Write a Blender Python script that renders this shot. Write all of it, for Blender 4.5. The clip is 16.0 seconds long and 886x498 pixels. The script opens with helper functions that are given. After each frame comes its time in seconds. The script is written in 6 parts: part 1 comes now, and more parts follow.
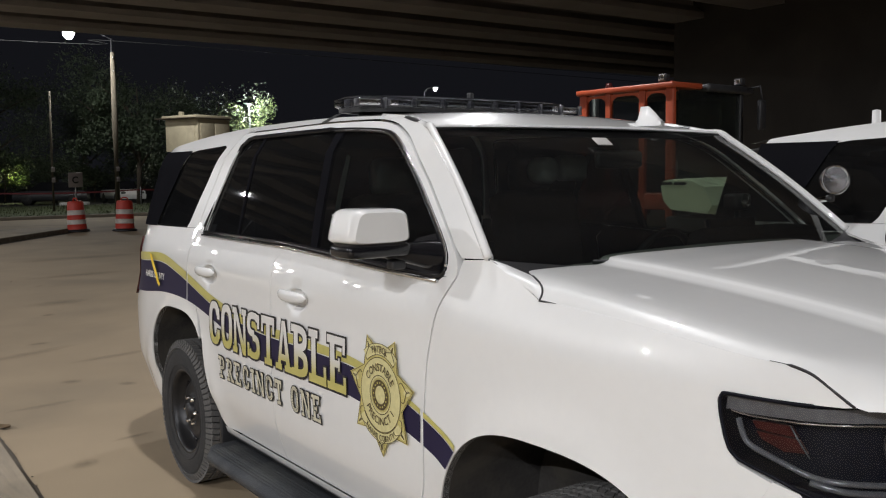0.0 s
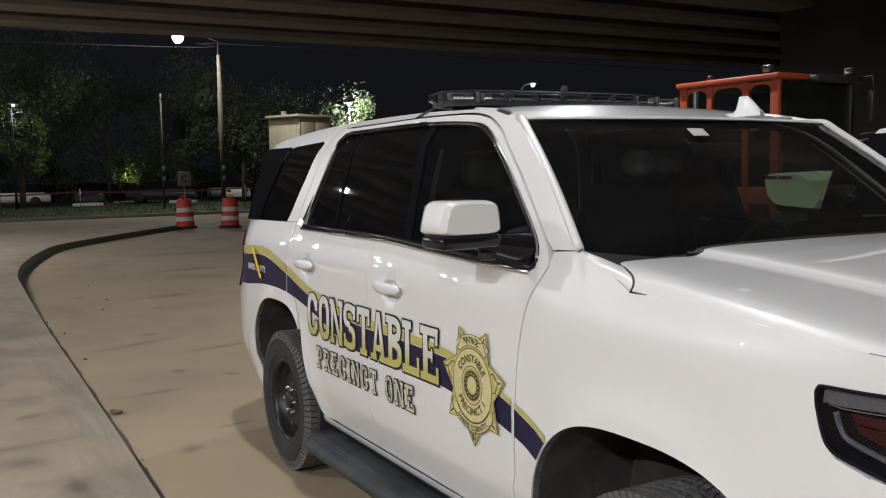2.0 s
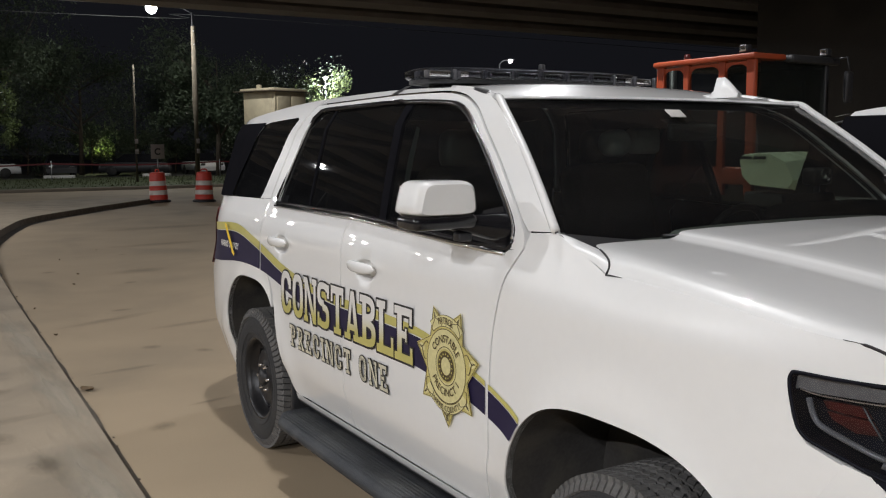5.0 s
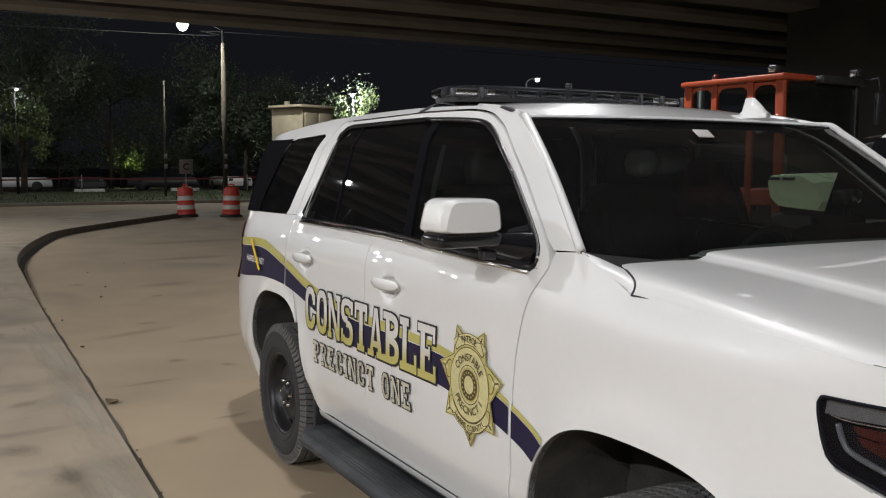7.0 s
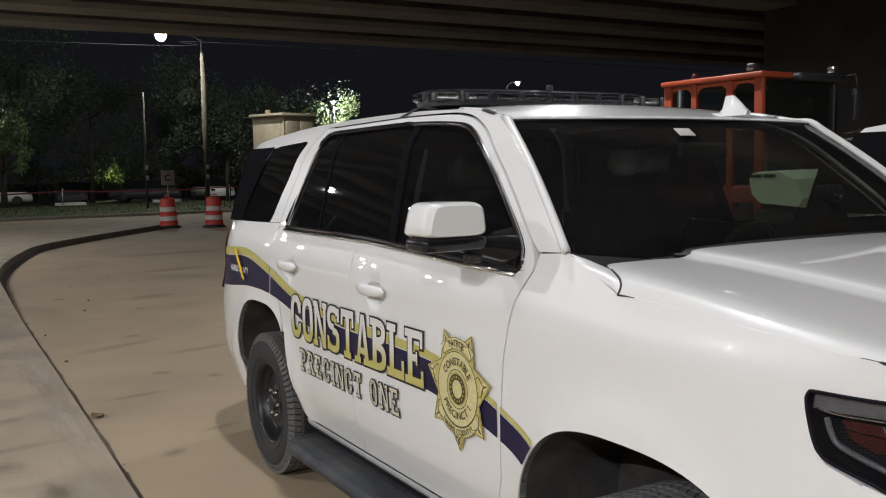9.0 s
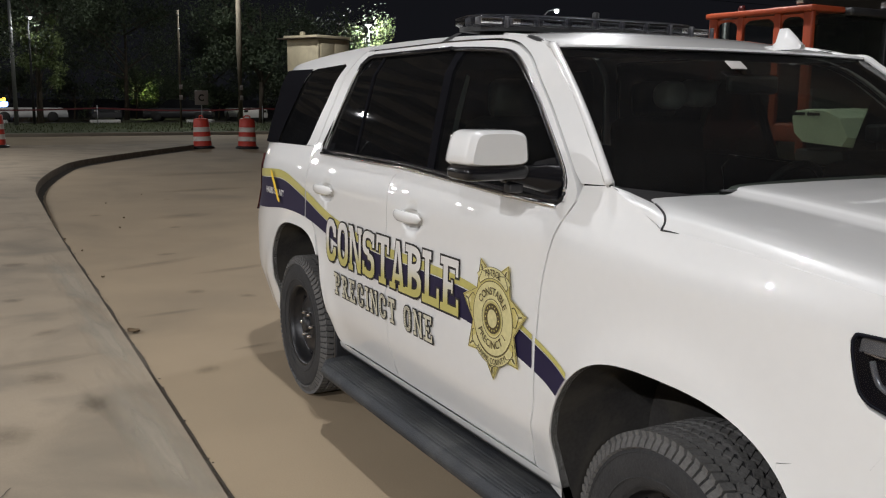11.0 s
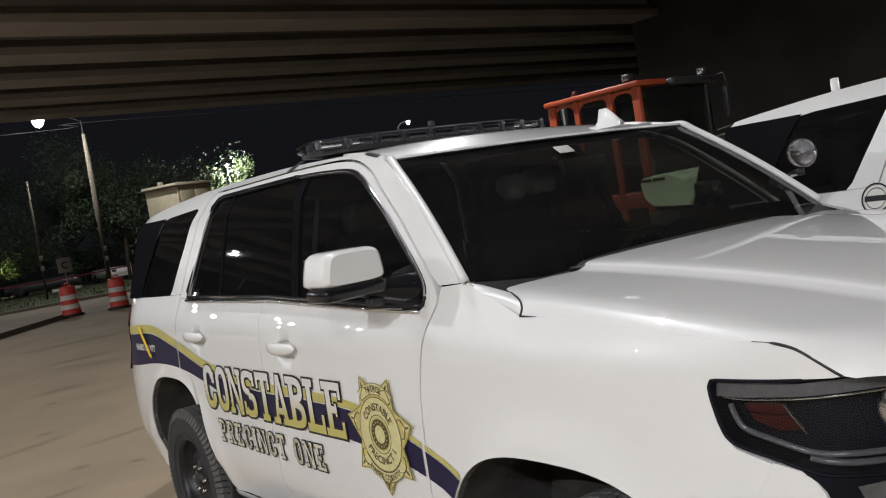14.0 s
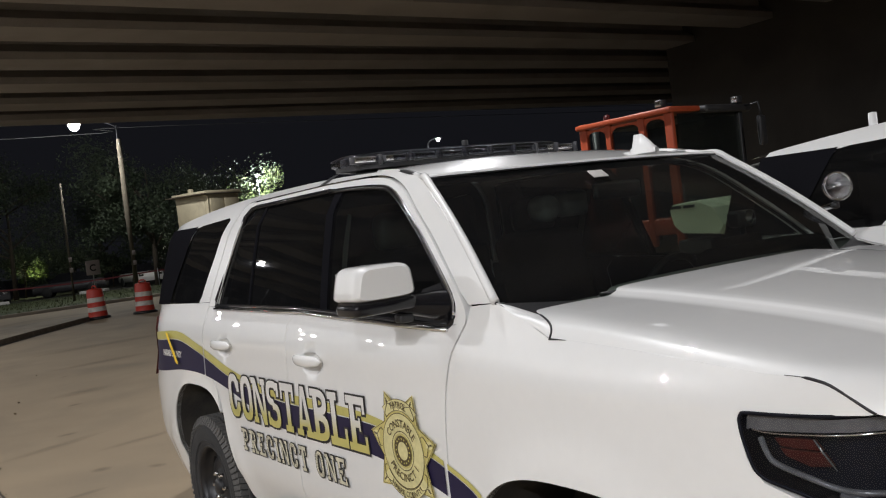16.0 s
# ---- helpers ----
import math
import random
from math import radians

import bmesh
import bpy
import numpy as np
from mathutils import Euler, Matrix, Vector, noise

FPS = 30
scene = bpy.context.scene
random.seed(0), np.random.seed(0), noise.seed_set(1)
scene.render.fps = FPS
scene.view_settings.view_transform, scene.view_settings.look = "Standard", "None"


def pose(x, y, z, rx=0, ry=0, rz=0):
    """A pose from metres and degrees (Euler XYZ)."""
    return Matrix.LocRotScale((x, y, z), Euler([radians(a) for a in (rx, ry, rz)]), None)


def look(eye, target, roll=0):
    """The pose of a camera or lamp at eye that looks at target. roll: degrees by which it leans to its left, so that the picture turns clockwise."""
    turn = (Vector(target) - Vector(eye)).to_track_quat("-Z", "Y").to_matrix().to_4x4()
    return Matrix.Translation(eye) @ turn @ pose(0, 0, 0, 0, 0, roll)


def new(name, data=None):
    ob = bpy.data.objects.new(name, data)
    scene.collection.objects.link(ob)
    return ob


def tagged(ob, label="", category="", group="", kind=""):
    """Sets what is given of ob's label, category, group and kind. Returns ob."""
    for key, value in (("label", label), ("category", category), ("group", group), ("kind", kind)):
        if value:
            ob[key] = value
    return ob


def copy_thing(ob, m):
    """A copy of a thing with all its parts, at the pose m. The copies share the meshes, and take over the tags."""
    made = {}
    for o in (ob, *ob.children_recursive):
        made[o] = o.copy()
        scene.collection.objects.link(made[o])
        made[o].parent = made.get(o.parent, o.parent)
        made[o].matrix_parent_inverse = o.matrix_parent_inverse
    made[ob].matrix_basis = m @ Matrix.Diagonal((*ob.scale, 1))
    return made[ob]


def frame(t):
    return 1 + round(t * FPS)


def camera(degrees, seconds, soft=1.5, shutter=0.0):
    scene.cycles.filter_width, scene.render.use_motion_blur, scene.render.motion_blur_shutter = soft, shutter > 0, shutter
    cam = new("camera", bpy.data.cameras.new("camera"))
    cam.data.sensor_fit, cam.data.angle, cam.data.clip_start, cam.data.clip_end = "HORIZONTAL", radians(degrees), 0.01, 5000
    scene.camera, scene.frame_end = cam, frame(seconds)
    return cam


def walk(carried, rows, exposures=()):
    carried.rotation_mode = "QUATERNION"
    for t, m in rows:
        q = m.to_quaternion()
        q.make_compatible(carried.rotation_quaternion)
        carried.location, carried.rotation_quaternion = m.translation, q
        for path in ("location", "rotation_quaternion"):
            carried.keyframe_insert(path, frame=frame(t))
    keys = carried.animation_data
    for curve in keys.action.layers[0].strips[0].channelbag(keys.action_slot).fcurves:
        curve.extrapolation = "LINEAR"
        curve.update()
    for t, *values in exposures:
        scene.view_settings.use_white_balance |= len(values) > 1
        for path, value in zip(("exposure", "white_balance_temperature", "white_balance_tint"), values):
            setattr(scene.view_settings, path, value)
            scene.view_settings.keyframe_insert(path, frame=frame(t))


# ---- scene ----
cam = camera(52.0, 16.0, soft=1.15)
PATH = [
    (0, (1.807, -2.602, 1.65), (0.176, -1.456, 1.486), -0.7),
    (0.5, (1.819, -2.613, 1.646), (0.124, -1.567, 1.468), -0.5),
    (1, (1.817, -2.609, 1.639), (0.092, -1.616, 1.448), -0.8),
    (1.5, (1.832, -2.605, 1.636), (0.091, -1.64, 1.446), -0.7),
    (2, (1.839, -2.599, 1.634), (0.095, -1.635, 1.467), -1.1),
    (2.5, (1.827, -2.584, 1.636), (0.088, -1.611, 1.463), -1.6),
    (3, (1.819, -2.576, 1.64), (0.093, -1.583, 1.449), -2.0),
    (3.2, (1.819, -2.576, 1.64), (0.321, -1.703, 1.468), -1.64),
    (5.3, (1.815, -2.583, 1.646), (0.271, -1.676, 1.447), -0.45),
    (5.5, (1.815, -2.583, 1.646), (0.09, -1.594, 1.43), -0.9),
    (6, (1.811, -2.583, 1.649), (0.07, -1.621, 1.447), -0.1),
    (6.5, (1.807, -2.588, 1.65), (0.056, -1.64, 1.463), 0.3),
    (7, (1.809, -2.578, 1.646), (0.065, -1.616, 1.464), 0.1),
    (7.5, (1.814, -2.572, 1.643), (0.074, -1.602, 1.47), -1.0),
    (8, (1.814, -2.572, 1.642), (0.077, -1.594, 1.479), -1.4),
    (8.2, (1.814, -2.572, 1.642), (0.372, -1.755, 1.508), -1.52),
    (10.3, (1.776, -2.581, 1.643), (0.197, -1.671, 1.458), -0.06),
    (10.5, (1.776, -2.581, 1.643), (0.042, -1.617, 1.388), -0.9),
    (11, (1.766, -2.591, 1.638), (0.023, -1.666, 1.312), 0.5),
    (11.5, (1.755, -2.603, 1.643), (-0.006, -1.732, 1.271), 1.8),
    (12, (1.766, -2.592, 1.648), (-0.004, -1.726, 1.306), 2.1),
    (12.5, (1.8, -2.573, 1.653), (0.068, -1.607, 1.388), -0.1),
    (13, (1.818, -2.563, 1.654), (0.136, -1.493, 1.498), -3.3),
    (13.5, (1.836, -2.549, 1.641), (0.191, -1.419, 1.527), -6.7),
    (14, (1.836, -2.543, 1.639), (0.211, -1.381, 1.539), -9.2),
    (14.5, (1.838, -2.549, 1.642), (0.219, -1.377, 1.561), -9.9),
    (15, (1.835, -2.553, 1.645), (0.213, -1.385, 1.58), -9.4),
    (15.5, (1.831, -2.559, 1.648), (0.195, -1.41, 1.595), -8.2),
    (16, (1.831, -2.564, 1.646), (0.177, -1.441, 1.592), -6.9),
]
walk(cam, [(t, look(eye, target, roll)) for t, eye, target, roll in PATH])

# ---- world and lamps ----
world = bpy.data.worlds.new("night")
scene.world = world
world.use_nodes = True
world.node_tree.nodes["Background"].inputs[0].default_value = (0.0115, 0.012, 0.0155, 1)
world.node_tree.nodes["Background"].inputs[1].default_value = 0.54
DECK_LAMPS = [(9.5, -8.0, 5.6), (4.0, -9.6, 5.6), (-20.2, -7.3, 5.6), (-8.0, 5.2, 5.6), (1.0, 7.5, 5.6), (-7.0, -10.8, 5.6), (-2.2, -1.0, 5.6)]
DECK_POWER = [930, 1010, 720, 260, 250, 860, 120]
LAMP_WHITE = (0.950, 0.953, 0.985)


def lamp(place, watts, colour, size, down=False):
    data = bpy.data.lights.new("lamp_light", "AREA" if down else "POINT")
    data.energy, data.color = watts, colour
    if down:
        data.shape, data.size = "DISK", size
    else:
        data.shadow_soft_size = size
    ob = new("lamp_light", data)
    ob.location = place
    return tagged(ob, kind="structure")


# ---- materials ----
def mat(name, colour, rough=0.6, metal=0.0, spread=0.12, scale=6.0, bump=0.0, fine=60.0, coat=0.0, emit=0.0, rand=0.0, dirt=None, dirt_scale=1.5, dirt_at=(0.5, 0.7), spec=0.5):
    m = bpy.data.materials.new(name)
    m.use_nodes = True
    nt = m.node_tree
    b = nt.nodes["Principled BSDF"]
    b.inputs["Roughness"].default_value, b.inputs["Metallic"].default_value = rough, metal
    b.inputs["Coat Weight"].default_value, b.inputs["Coat Roughness"].default_value = coat, 0.012
    b.inputs["Specular IOR Level"].default_value = spec
    tc = nt.nodes.new("ShaderNodeTexCoord")
    n1, n2 = nt.nodes.new("ShaderNodeTexNoise"), nt.nodes.new("ShaderNodeTexNoise")
    n1.inputs["Scale"].default_value, n1.inputs["Detail"].default_value = scale, 6
    n2.inputs["Scale"].default_value, n2.inputs["Detail"].default_value = fine, 4
    for n in (n1, n2):
        nt.links.new(tc.outputs["Object"], n.inputs["Vector"])
    add = nt.nodes.new("ShaderNodeMath")
    add.operation = "ADD"
    nt.links.new(n1.outputs["Fac"], add.inputs[0])
    nt.links.new(n2.outputs["Fac"], add.inputs[1])
    rng = nt.nodes.new("ShaderNodeMapRange")
    rng.inputs[1].default_value, rng.inputs[2].default_value = 0.6, 1.4
    rng.inputs[3].default_value, rng.inputs[4].default_value = 1 - spread, 1 + spread
    nt.links.new(add.outputs[0], rng.inputs[0])
    out = rng.outputs[0]
    if rand:
        oi = nt.nodes.new("ShaderNodeObjectInfo")
        r2 = nt.nodes.new("ShaderNodeMapRange")
        r2.inputs[3].default_value, r2.inputs[4].default_value = 1 - rand, 1 + rand
        nt.links.new(oi.outputs["Random"], r2.inputs[0])
        mu = nt.nodes.new("ShaderNodeMath")
        mu.operation = "MULTIPLY"
        nt.links.new(out, mu.inputs[0])
        nt.links.new(r2.outputs[0], mu.inputs[1])
        out = mu.outputs[0]
    vm = nt.nodes.new("ShaderNodeVectorMath")
    vm.operation = "SCALE"
    vm.inputs[0].default_value = colour
    nt.links.new(out, vm.inputs["Scale"])
    col = vm.outputs[0]
    if dirt:
        n3 = nt.nodes.new("ShaderNodeTexNoise")
        n3.inputs["Scale"].default_value, n3.inputs["Detail"].default_value, n3.inputs["Distortion"].default_value = dirt_scale, 8, 0.6
        nt.links.new(tc.outputs["Object"], n3.inputs["Vector"])
        r3 = nt.nodes.new("ShaderNodeMapRange")
        r3.inputs[1].default_value, r3.inputs[2].default_value = dirt_at
        nt.links.new(n3.outputs["Fac"], r3.inputs[0])
        mx = nt.nodes.new("ShaderNodeMix")
        mx.data_type = "RGBA"
        nt.links.new(r3.outputs[0], mx.inputs["Factor"])
        nt.links.new(col, mx.inputs["A"])
        mx.inputs["B"].default_value = (*dirt, 1)
        col = mx.outputs["Result"]
    nt.links.new(col, b.inputs["Base Color"])
    if emit:
        b.inputs["Emission Color"].default_value, b.inputs["Emission Strength"].default_value = (*colour, 1), emit
    if bump:
        bn = nt.nodes.new("ShaderNodeBump")
        bn.inputs["Strength"].default_value, bn.inputs["Distance"].default_value = bump, 0.01
        nt.links.new(n2.outputs["Fac"], bn.inputs["Height"])
        nt.links.new(bn.outputs["Normal"], b.inputs["Normal"])
    return m


# dusty: strength of the veiling glare that is mixed into the glass colour
def glass(name, tint, gloss=1.5, dusty=0.008):
    m = bpy.data.materials.new(name)
    m.use_nodes = True
    nt = m.node_tree
    nt.nodes.remove(nt.nodes["Principled BSDF"])
    tr, gl, mix, lw, pw, mr = (nt.nodes.new("ShaderNode" + k) for k in ("BsdfTransparent", "BsdfGlossy", "MixShader", "LayerWeight", "Math", "MapRange"))
    tr.inputs[0].default_value = (*tint, 1)
    gl.inputs["Roughness"].default_value = 0.015
    pw.operation = "POWER"
    pw.inputs[1].default_value = 4.5
    mr.inputs[3].default_value, mr.inputs[4].default_value = 0.03 * gloss, 0.62 * gloss
    nt.links.new(lw.outputs["Facing"], pw.inputs[0])
    nt.links.new(pw.outputs[0], mr.inputs[0])
    nt.links.new(mr.outputs[0], mix.inputs[0])
    nt.links.new(tr.outputs[0], mix.inputs[1])
    nt.links.new(gl.outputs[0], mix.inputs[2])
    # a faint diffuse veil lifts the blacks, painted glare over the whole pane
    haze, film, ns, fac = (nt.nodes.new("ShaderNode" + k) for k in ("BsdfDiffuse", "MixShader", "TexNoise", "MapRange"))
    haze.inputs[0].default_value = (0.66, 0.67, 0.70, 1)
    ns.inputs["Scale"].default_value, ns.inputs["Detail"].default_value = 5.0, 5
    fac.inputs[3].default_value, fac.inputs[4].default_value = dusty * 0.4, dusty * 1.6
    nt.links.new(ns.outputs["Fac"], fac.inputs[0])
    nt.links.new(fac.outputs[0], film.inputs[0])
    nt.links.new(mix.outputs[0], film.inputs[1])
    nt.links.new(haze.outputs[0], film.inputs[2])
    nt.links.new(film.outputs[0], nt.nodes["Material Output"].inputs["Surface"])
    return m


PAINT = mat("white_paint", (0.80, 0.80, 0.79), 0.38, 0, 0.015, 2.0, 0, 30, coat=1.0)
CHROME = mat("chrome", (0.75, 0.75, 0.77), 0.12, 1.0, 0.05, 9)
BLACK = mat("black_plastic", (0.018, 0.018, 0.02), 0.45, 0, 0.25, 9, 0.15, 250)
GLOSS_BLACK = mat("gloss_black", (0.010, 0.010, 0.012), 0.2, 0, 0.1, 9, coat=0.15, spec=0.35)
RUBBER = mat("tyre_rubber", (0.028, 0.028, 0.029), 0.8, 0, 0.3, 12, 0.3, 120, dirt=(0.06, 0.056, 0.05), dirt_scale=5, dirt_at=(0.55, 0.95))
STEEL = mat("black_steel_wheel", (0.02, 0.02, 0.022), 0.4, 0.3, 0.3, 14, 0.1, 90, dirt=(0.035, 0.032, 0.03), dirt_scale=9, dirt_at=(0.55, 0.9))
LINER = mat("wheel_liner", (0.030, 0.028, 0.026), 0.9, 0, 0.4, 5, 0.15, 70, dirt=(0.075, 0.066, 0.052), dirt_scale=4, dirt_at=(0.45, 0.85))
TREAD = mat("step_tread", (0.028, 0.031, 0.036), 0.65, 0, 0.3, 5, 0.4, 160, dirt=(0.085, 0.087, 0.085), dirt_scale=4, dirt_at=(0.45, 0.85))
NAVY = mat("navy_vinyl", (0.014, 0.010, 0.042), 0.55, 0, 0.08, 6, spec=0.3)
GOLD = mat("gold_vinyl", (0.52, 0.47, 0.13), 0.42, 0, 0.08, 12, coat=0.4)
STAR = mat("star_gold", (0.57, 0.49, 0.17), 0.42, 0, 0.16, 35, 0.1, 140, coat=0.3)
STAR_LIGHT = mat("star_pale", (0.66, 0.60, 0.30), 0.45, 0, 0.1, 30)
FADE = mat("white_to_gold_vinyl", (0.52, 0.47, 0.13), 0.42, 0, 0.05, 12, coat=0.4)
_nt = FADE.node_tree
_tc, _xyz, _mr, _mx = (_nt.nodes.new("ShaderNode" + k) for k in ("TexCoord", "SeparateXYZ", "MapRange", "Mix"))
_mx.data_type = "RGBA"
_mr.inputs[1].default_value, _mr.inputs[2].default_value = 0.885, 0.965
_mx.inputs["A"].default_value, _mx.inputs["B"].default_value = (0.53, 0.48, 0.14, 1), (0.74, 0.73, 0.70, 1)
_nt.links.new(_tc.outputs["Object"], _xyz.inputs[0])
_nt.links.new(_xyz.outputs["Z"], _mr.inputs[0])
_nt.links.new(_mr.outputs[0], _mx.inputs["Factor"])
_nt.links.new(_mx.outputs["Result"], _nt.nodes["Principled BSDF"].inputs["Base Color"])
SEAL_BROWN = mat("brown_vinyl", (0.085, 0.06, 0.022), 0.5, 0, 0.15, 30)
YELLOW = mat("yellow_streak", (0.90, 0.62, 0.02), 0.35, 0, 0.08, 12)
SMALL_FACE = mat("cream_vinyl", (0.60, 0.57, 0.44), 0.45, 0, 0.08, 30)
INK = mat("black_vinyl", (0.015, 0.013, 0.015), 0.45, 0, 0.1, 12)
WHITE_VINYL = mat("white_vinyl", (0.72, 0.71, 0.68), 0.45, 0, 0.04, 12)
AMBER = mat("amber_lens", (0.042, 0.006, 0.005), 0.35, 0, 0.45, 14, spec=0.2)
HOUSING = mat("lamp_interior", (0.004, 0.0045, 0.009), 0.5, 0, 0.3, 30, spec=0.15)
REAR_TINT = mat("opaque_tint", (0.009, 0.009, 0.011), 0.6, 0, 0.1, 6, spec=0.0)
LAMP_LENS = glass("lamp_lens", (0.80, 0.81, 0.84), 0.5, 0.001)
TREAD_RUBBER = mat("dusty_tread", (0.115, 0.112, 0.108), 0.9, 0, 0.3, 14, 0.3, 120)
TINT = glass("dark_tinted_glass", (0.035, 0.037, 0.04), 0.75)
TINT_FRONT = glass("tinted_glass", (0.50, 0.55, 0.50), 0.6)
SHIELD = glass("windscreen_glass", (0.30, 0.33, 0.305), 1.0, 0.010)
BAR_LENS = glass("smoked_lens", (0.35, 0.36, 0.40), 1.5)
REFLECTOR = mat("reflector", (0.85, 0.85, 0.86), 0.08, 1.0, 0.08, 60, 0.2, 200)
# seats, trim and headliner share this near-black; the unlit cabin's shade is painted in
DARK_CABIN = mat("shaded_cabin", (0.007, 0.007, 0.0078), 0.95, 0, 0.2, 30, 0.3, 300, spec=0.02)
GREY_PLASTIC = mat("grey_plastic", (0.16, 0.17, 0.17), 0.6, 0, 0.1, 20)
CONCRETE = mat("concrete_slab", (0.345, 0.268, 0.176), 0.85, 0, 0.13, 0.9, 0.10, 140, dirt=(0.225, 0.182, 0.126), dirt_scale=0.45, dirt_at=(0.48, 0.80))
WALKWAY = mat("walkway_concrete", (0.335, 0.274, 0.198), 0.85, 0, 0.16, 1.6, 0.10, 140, dirt=(0.225, 0.190, 0.142), dirt_scale=1.3, dirt_at=(0.48, 0.72))
DIRT = mat("dirt_joint", (0.08, 0.064, 0.048), 0.95, 0, 0.5, 18, 0.6, 60)
GRASS = mat("grass", (0.046, 0.058, 0.018), 0.9, 0, 0.4, 1.2, 0.6, 30)
ASPHALT = mat("asphalt", (0.05, 0.048, 0.046), 0.85, 0, 0.25, 0.6, 0.4, 60)
GIRDER = mat("girder_concrete", (0.265, 0.245, 0.228), 0.85, 0, 0.15, 0.7, 0.2, 40, dirt=(0.215, 0.198, 0.182), dirt_scale=0.6, dirt_at=(0.45, 0.75))
# darkness under the deck is put into this colour, which hides the wall's edge
ABUTMENT = mat("shaded_concrete", (0.055, 0.048, 0.041), 0.9, 0, 0.25, 0.5, 0.3, 30, dirt=(0.035, 0.031, 0.027), dirt_scale=0.5, dirt_at=(0.4, 0.7))
CABIN_GREY = mat("cabin_plastic", (0.022, 0.024, 0.024), 0.7, 0, 0.1, 20)
CABIN_PALE = mat("cabin_grey_plastic", (0.30, 0.31, 0.31), 0.6, 0, 0.1, 20)
CABLE = mat("weathered_cable", (0.06, 0.06, 0.06), 0.7, 0, 0.2, 9)
BAR_GREY = mat("bar_module", (0.07, 0.07, 0.078), 0.35, 0.2, 0.2, 40)
PIPE = mat("light_pipe", (0.11, 0.115, 0.125), 0.18, 0.3, 0.22, 9, coat=0.9)
SOFFIT = mat("deck_concrete", (0.22, 0.203, 0.186), 0.9, 0, 0.2, 0.6)
ORANGE = mat("orange_plastic", (0.54, 0.048, 0.030), 0.5, 0, 0.12, 5, dirt=(0.28, 0.05, 0.025), dirt_scale=5, dirt_at=(0.55, 0.9))
SHEETING = mat("reflective_sheeting", (0.62, 0.58, 0.53), 0.4, 0, 0.1, 9, dirt=(0.35, 0.30, 0.27), dirt_scale=6, dirt_at=(0.5, 0.9))
MACHINE = mat("machine_orange", (0.30, 0.042, 0.008), 0.5, 0, 0.15, 3, dirt=(0.20, 0.045, 0.015), dirt_scale=3, dirt_at=(0.5, 0.85), coat=0.2)
TANK = mat("pale_green_tank", (0.74, 0.84, 0.62), 0.5, 0, 0.08, 3)
CAB_GLASS = glass("cab_glass", (0.45, 0.50, 0.45))
BEIGE = mat("beige_panel", (0.60, 0.53, 0.36), 0.6, 0, 0.12, 3, dirt=(0.45, 0.38, 0.25), dirt_scale=2, dirt_at=(0.5, 0.85))
POLE_WOOD = mat("weathered_pole", (0.115, 0.095, 0.066), 0.9, 0, 0.3, 4, 0.4, 40)
GALV = mat("galvanised_steel", (0.35, 0.35, 0.35), 0.45, 0.8, 0.15, 9)
BARK = mat("bark", (0.07, 0.055, 0.04), 0.95, 0, 0.35, 6, 0.7, 30)
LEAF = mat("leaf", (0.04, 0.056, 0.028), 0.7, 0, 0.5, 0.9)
# lit copy of the leaf colour: part of the lamplight is painted in
LEAF_LIT = mat("leaf_lit", (0.13, 0.17, 0.06), 0.7, 0, 0.4, 2)
DARK_CAR = mat("dark_car_paint", (0.05, 0.05, 0.055), 0.3, 0, 0.1, 3, coat=0.8)
PALE_CAR = mat("pale_car_paint", (0.62, 0.62, 0.63), 0.35, 0, 0.06, 3, coat=0.8)
RED_TAPE = mat("red_tape", (0.09, 0.010, 0.012), 0.5, 0, 0.1, 9)
SIGN_DULL = mat("sign_dull", (0.34, 0.29, 0.28), 0.5, 0, 0.1, 6)
SIGN_WHITE = mat("sign_white", (0.6, 0.58, 0.55), 0.5, 0, 0.08, 6)
GLOW = mat("lamp_glow", (1.0, 0.97, 0.90), 0.5, 0, 0.0, 6, emit=60)
RED_GLOW = mat("red_signal", (1.0, 0.014, 0.012), 0.5, 0, 0, 6, emit=14)
GLOW_BLUE = mat("blue_sign", (0.25, 0.45, 1.0), 0.5, 0, 0, 6, emit=5)
GLOW_YELLOW = mat("yellow_sign", (1.0, 0.75, 0.1), 0.5, 0, 0, 6, emit=3)
DRY_LEAF = mat("dry_leaf", (0.145, 0.10, 0.055), 0.9, 0, 0.3, 30)


# ---- mesh helpers ----
def part(name, bm, material, parent=None, label="", smooth=True, kind=""):
    me = bpy.data.meshes.new(name)
    if smooth:
        for face in bm.faces:
            face.smooth = True
    bm.to_mesh(me)
    bm.free()
    me.materials.append(material)
    ob = new(name, me)
    if parent is not None:
        ob.parent = parent
    return tagged(ob, label, kind=kind)


def thing(name, label, category, place=(0, 0, 0), turn=0.0, group="", kind=""):
    ob = new(name)
    ob.matrix_basis = pose(*place, 0, 0, turn)
    return tagged(ob, label, category, group, kind)


def box(size, at=(0, 0, 0), bevel=0.0, bm=None, segments=2, turn=None):
    bm = bm or bmesh.new()
    m = Matrix.Translation(at) @ (turn or Matrix()) @ Matrix.Diagonal((*size, 1))
    vs = bmesh.ops.create_cube(bm, size=1, matrix=m)["verts"]
    if bevel:
        es = list({e for v in vs for e in v.link_edges})
        bmesh.ops.bevel(bm, geom=es, offset=bevel, segments=segments, profile=0.5, affect="EDGES", clamp_overlap=True)
    return bm


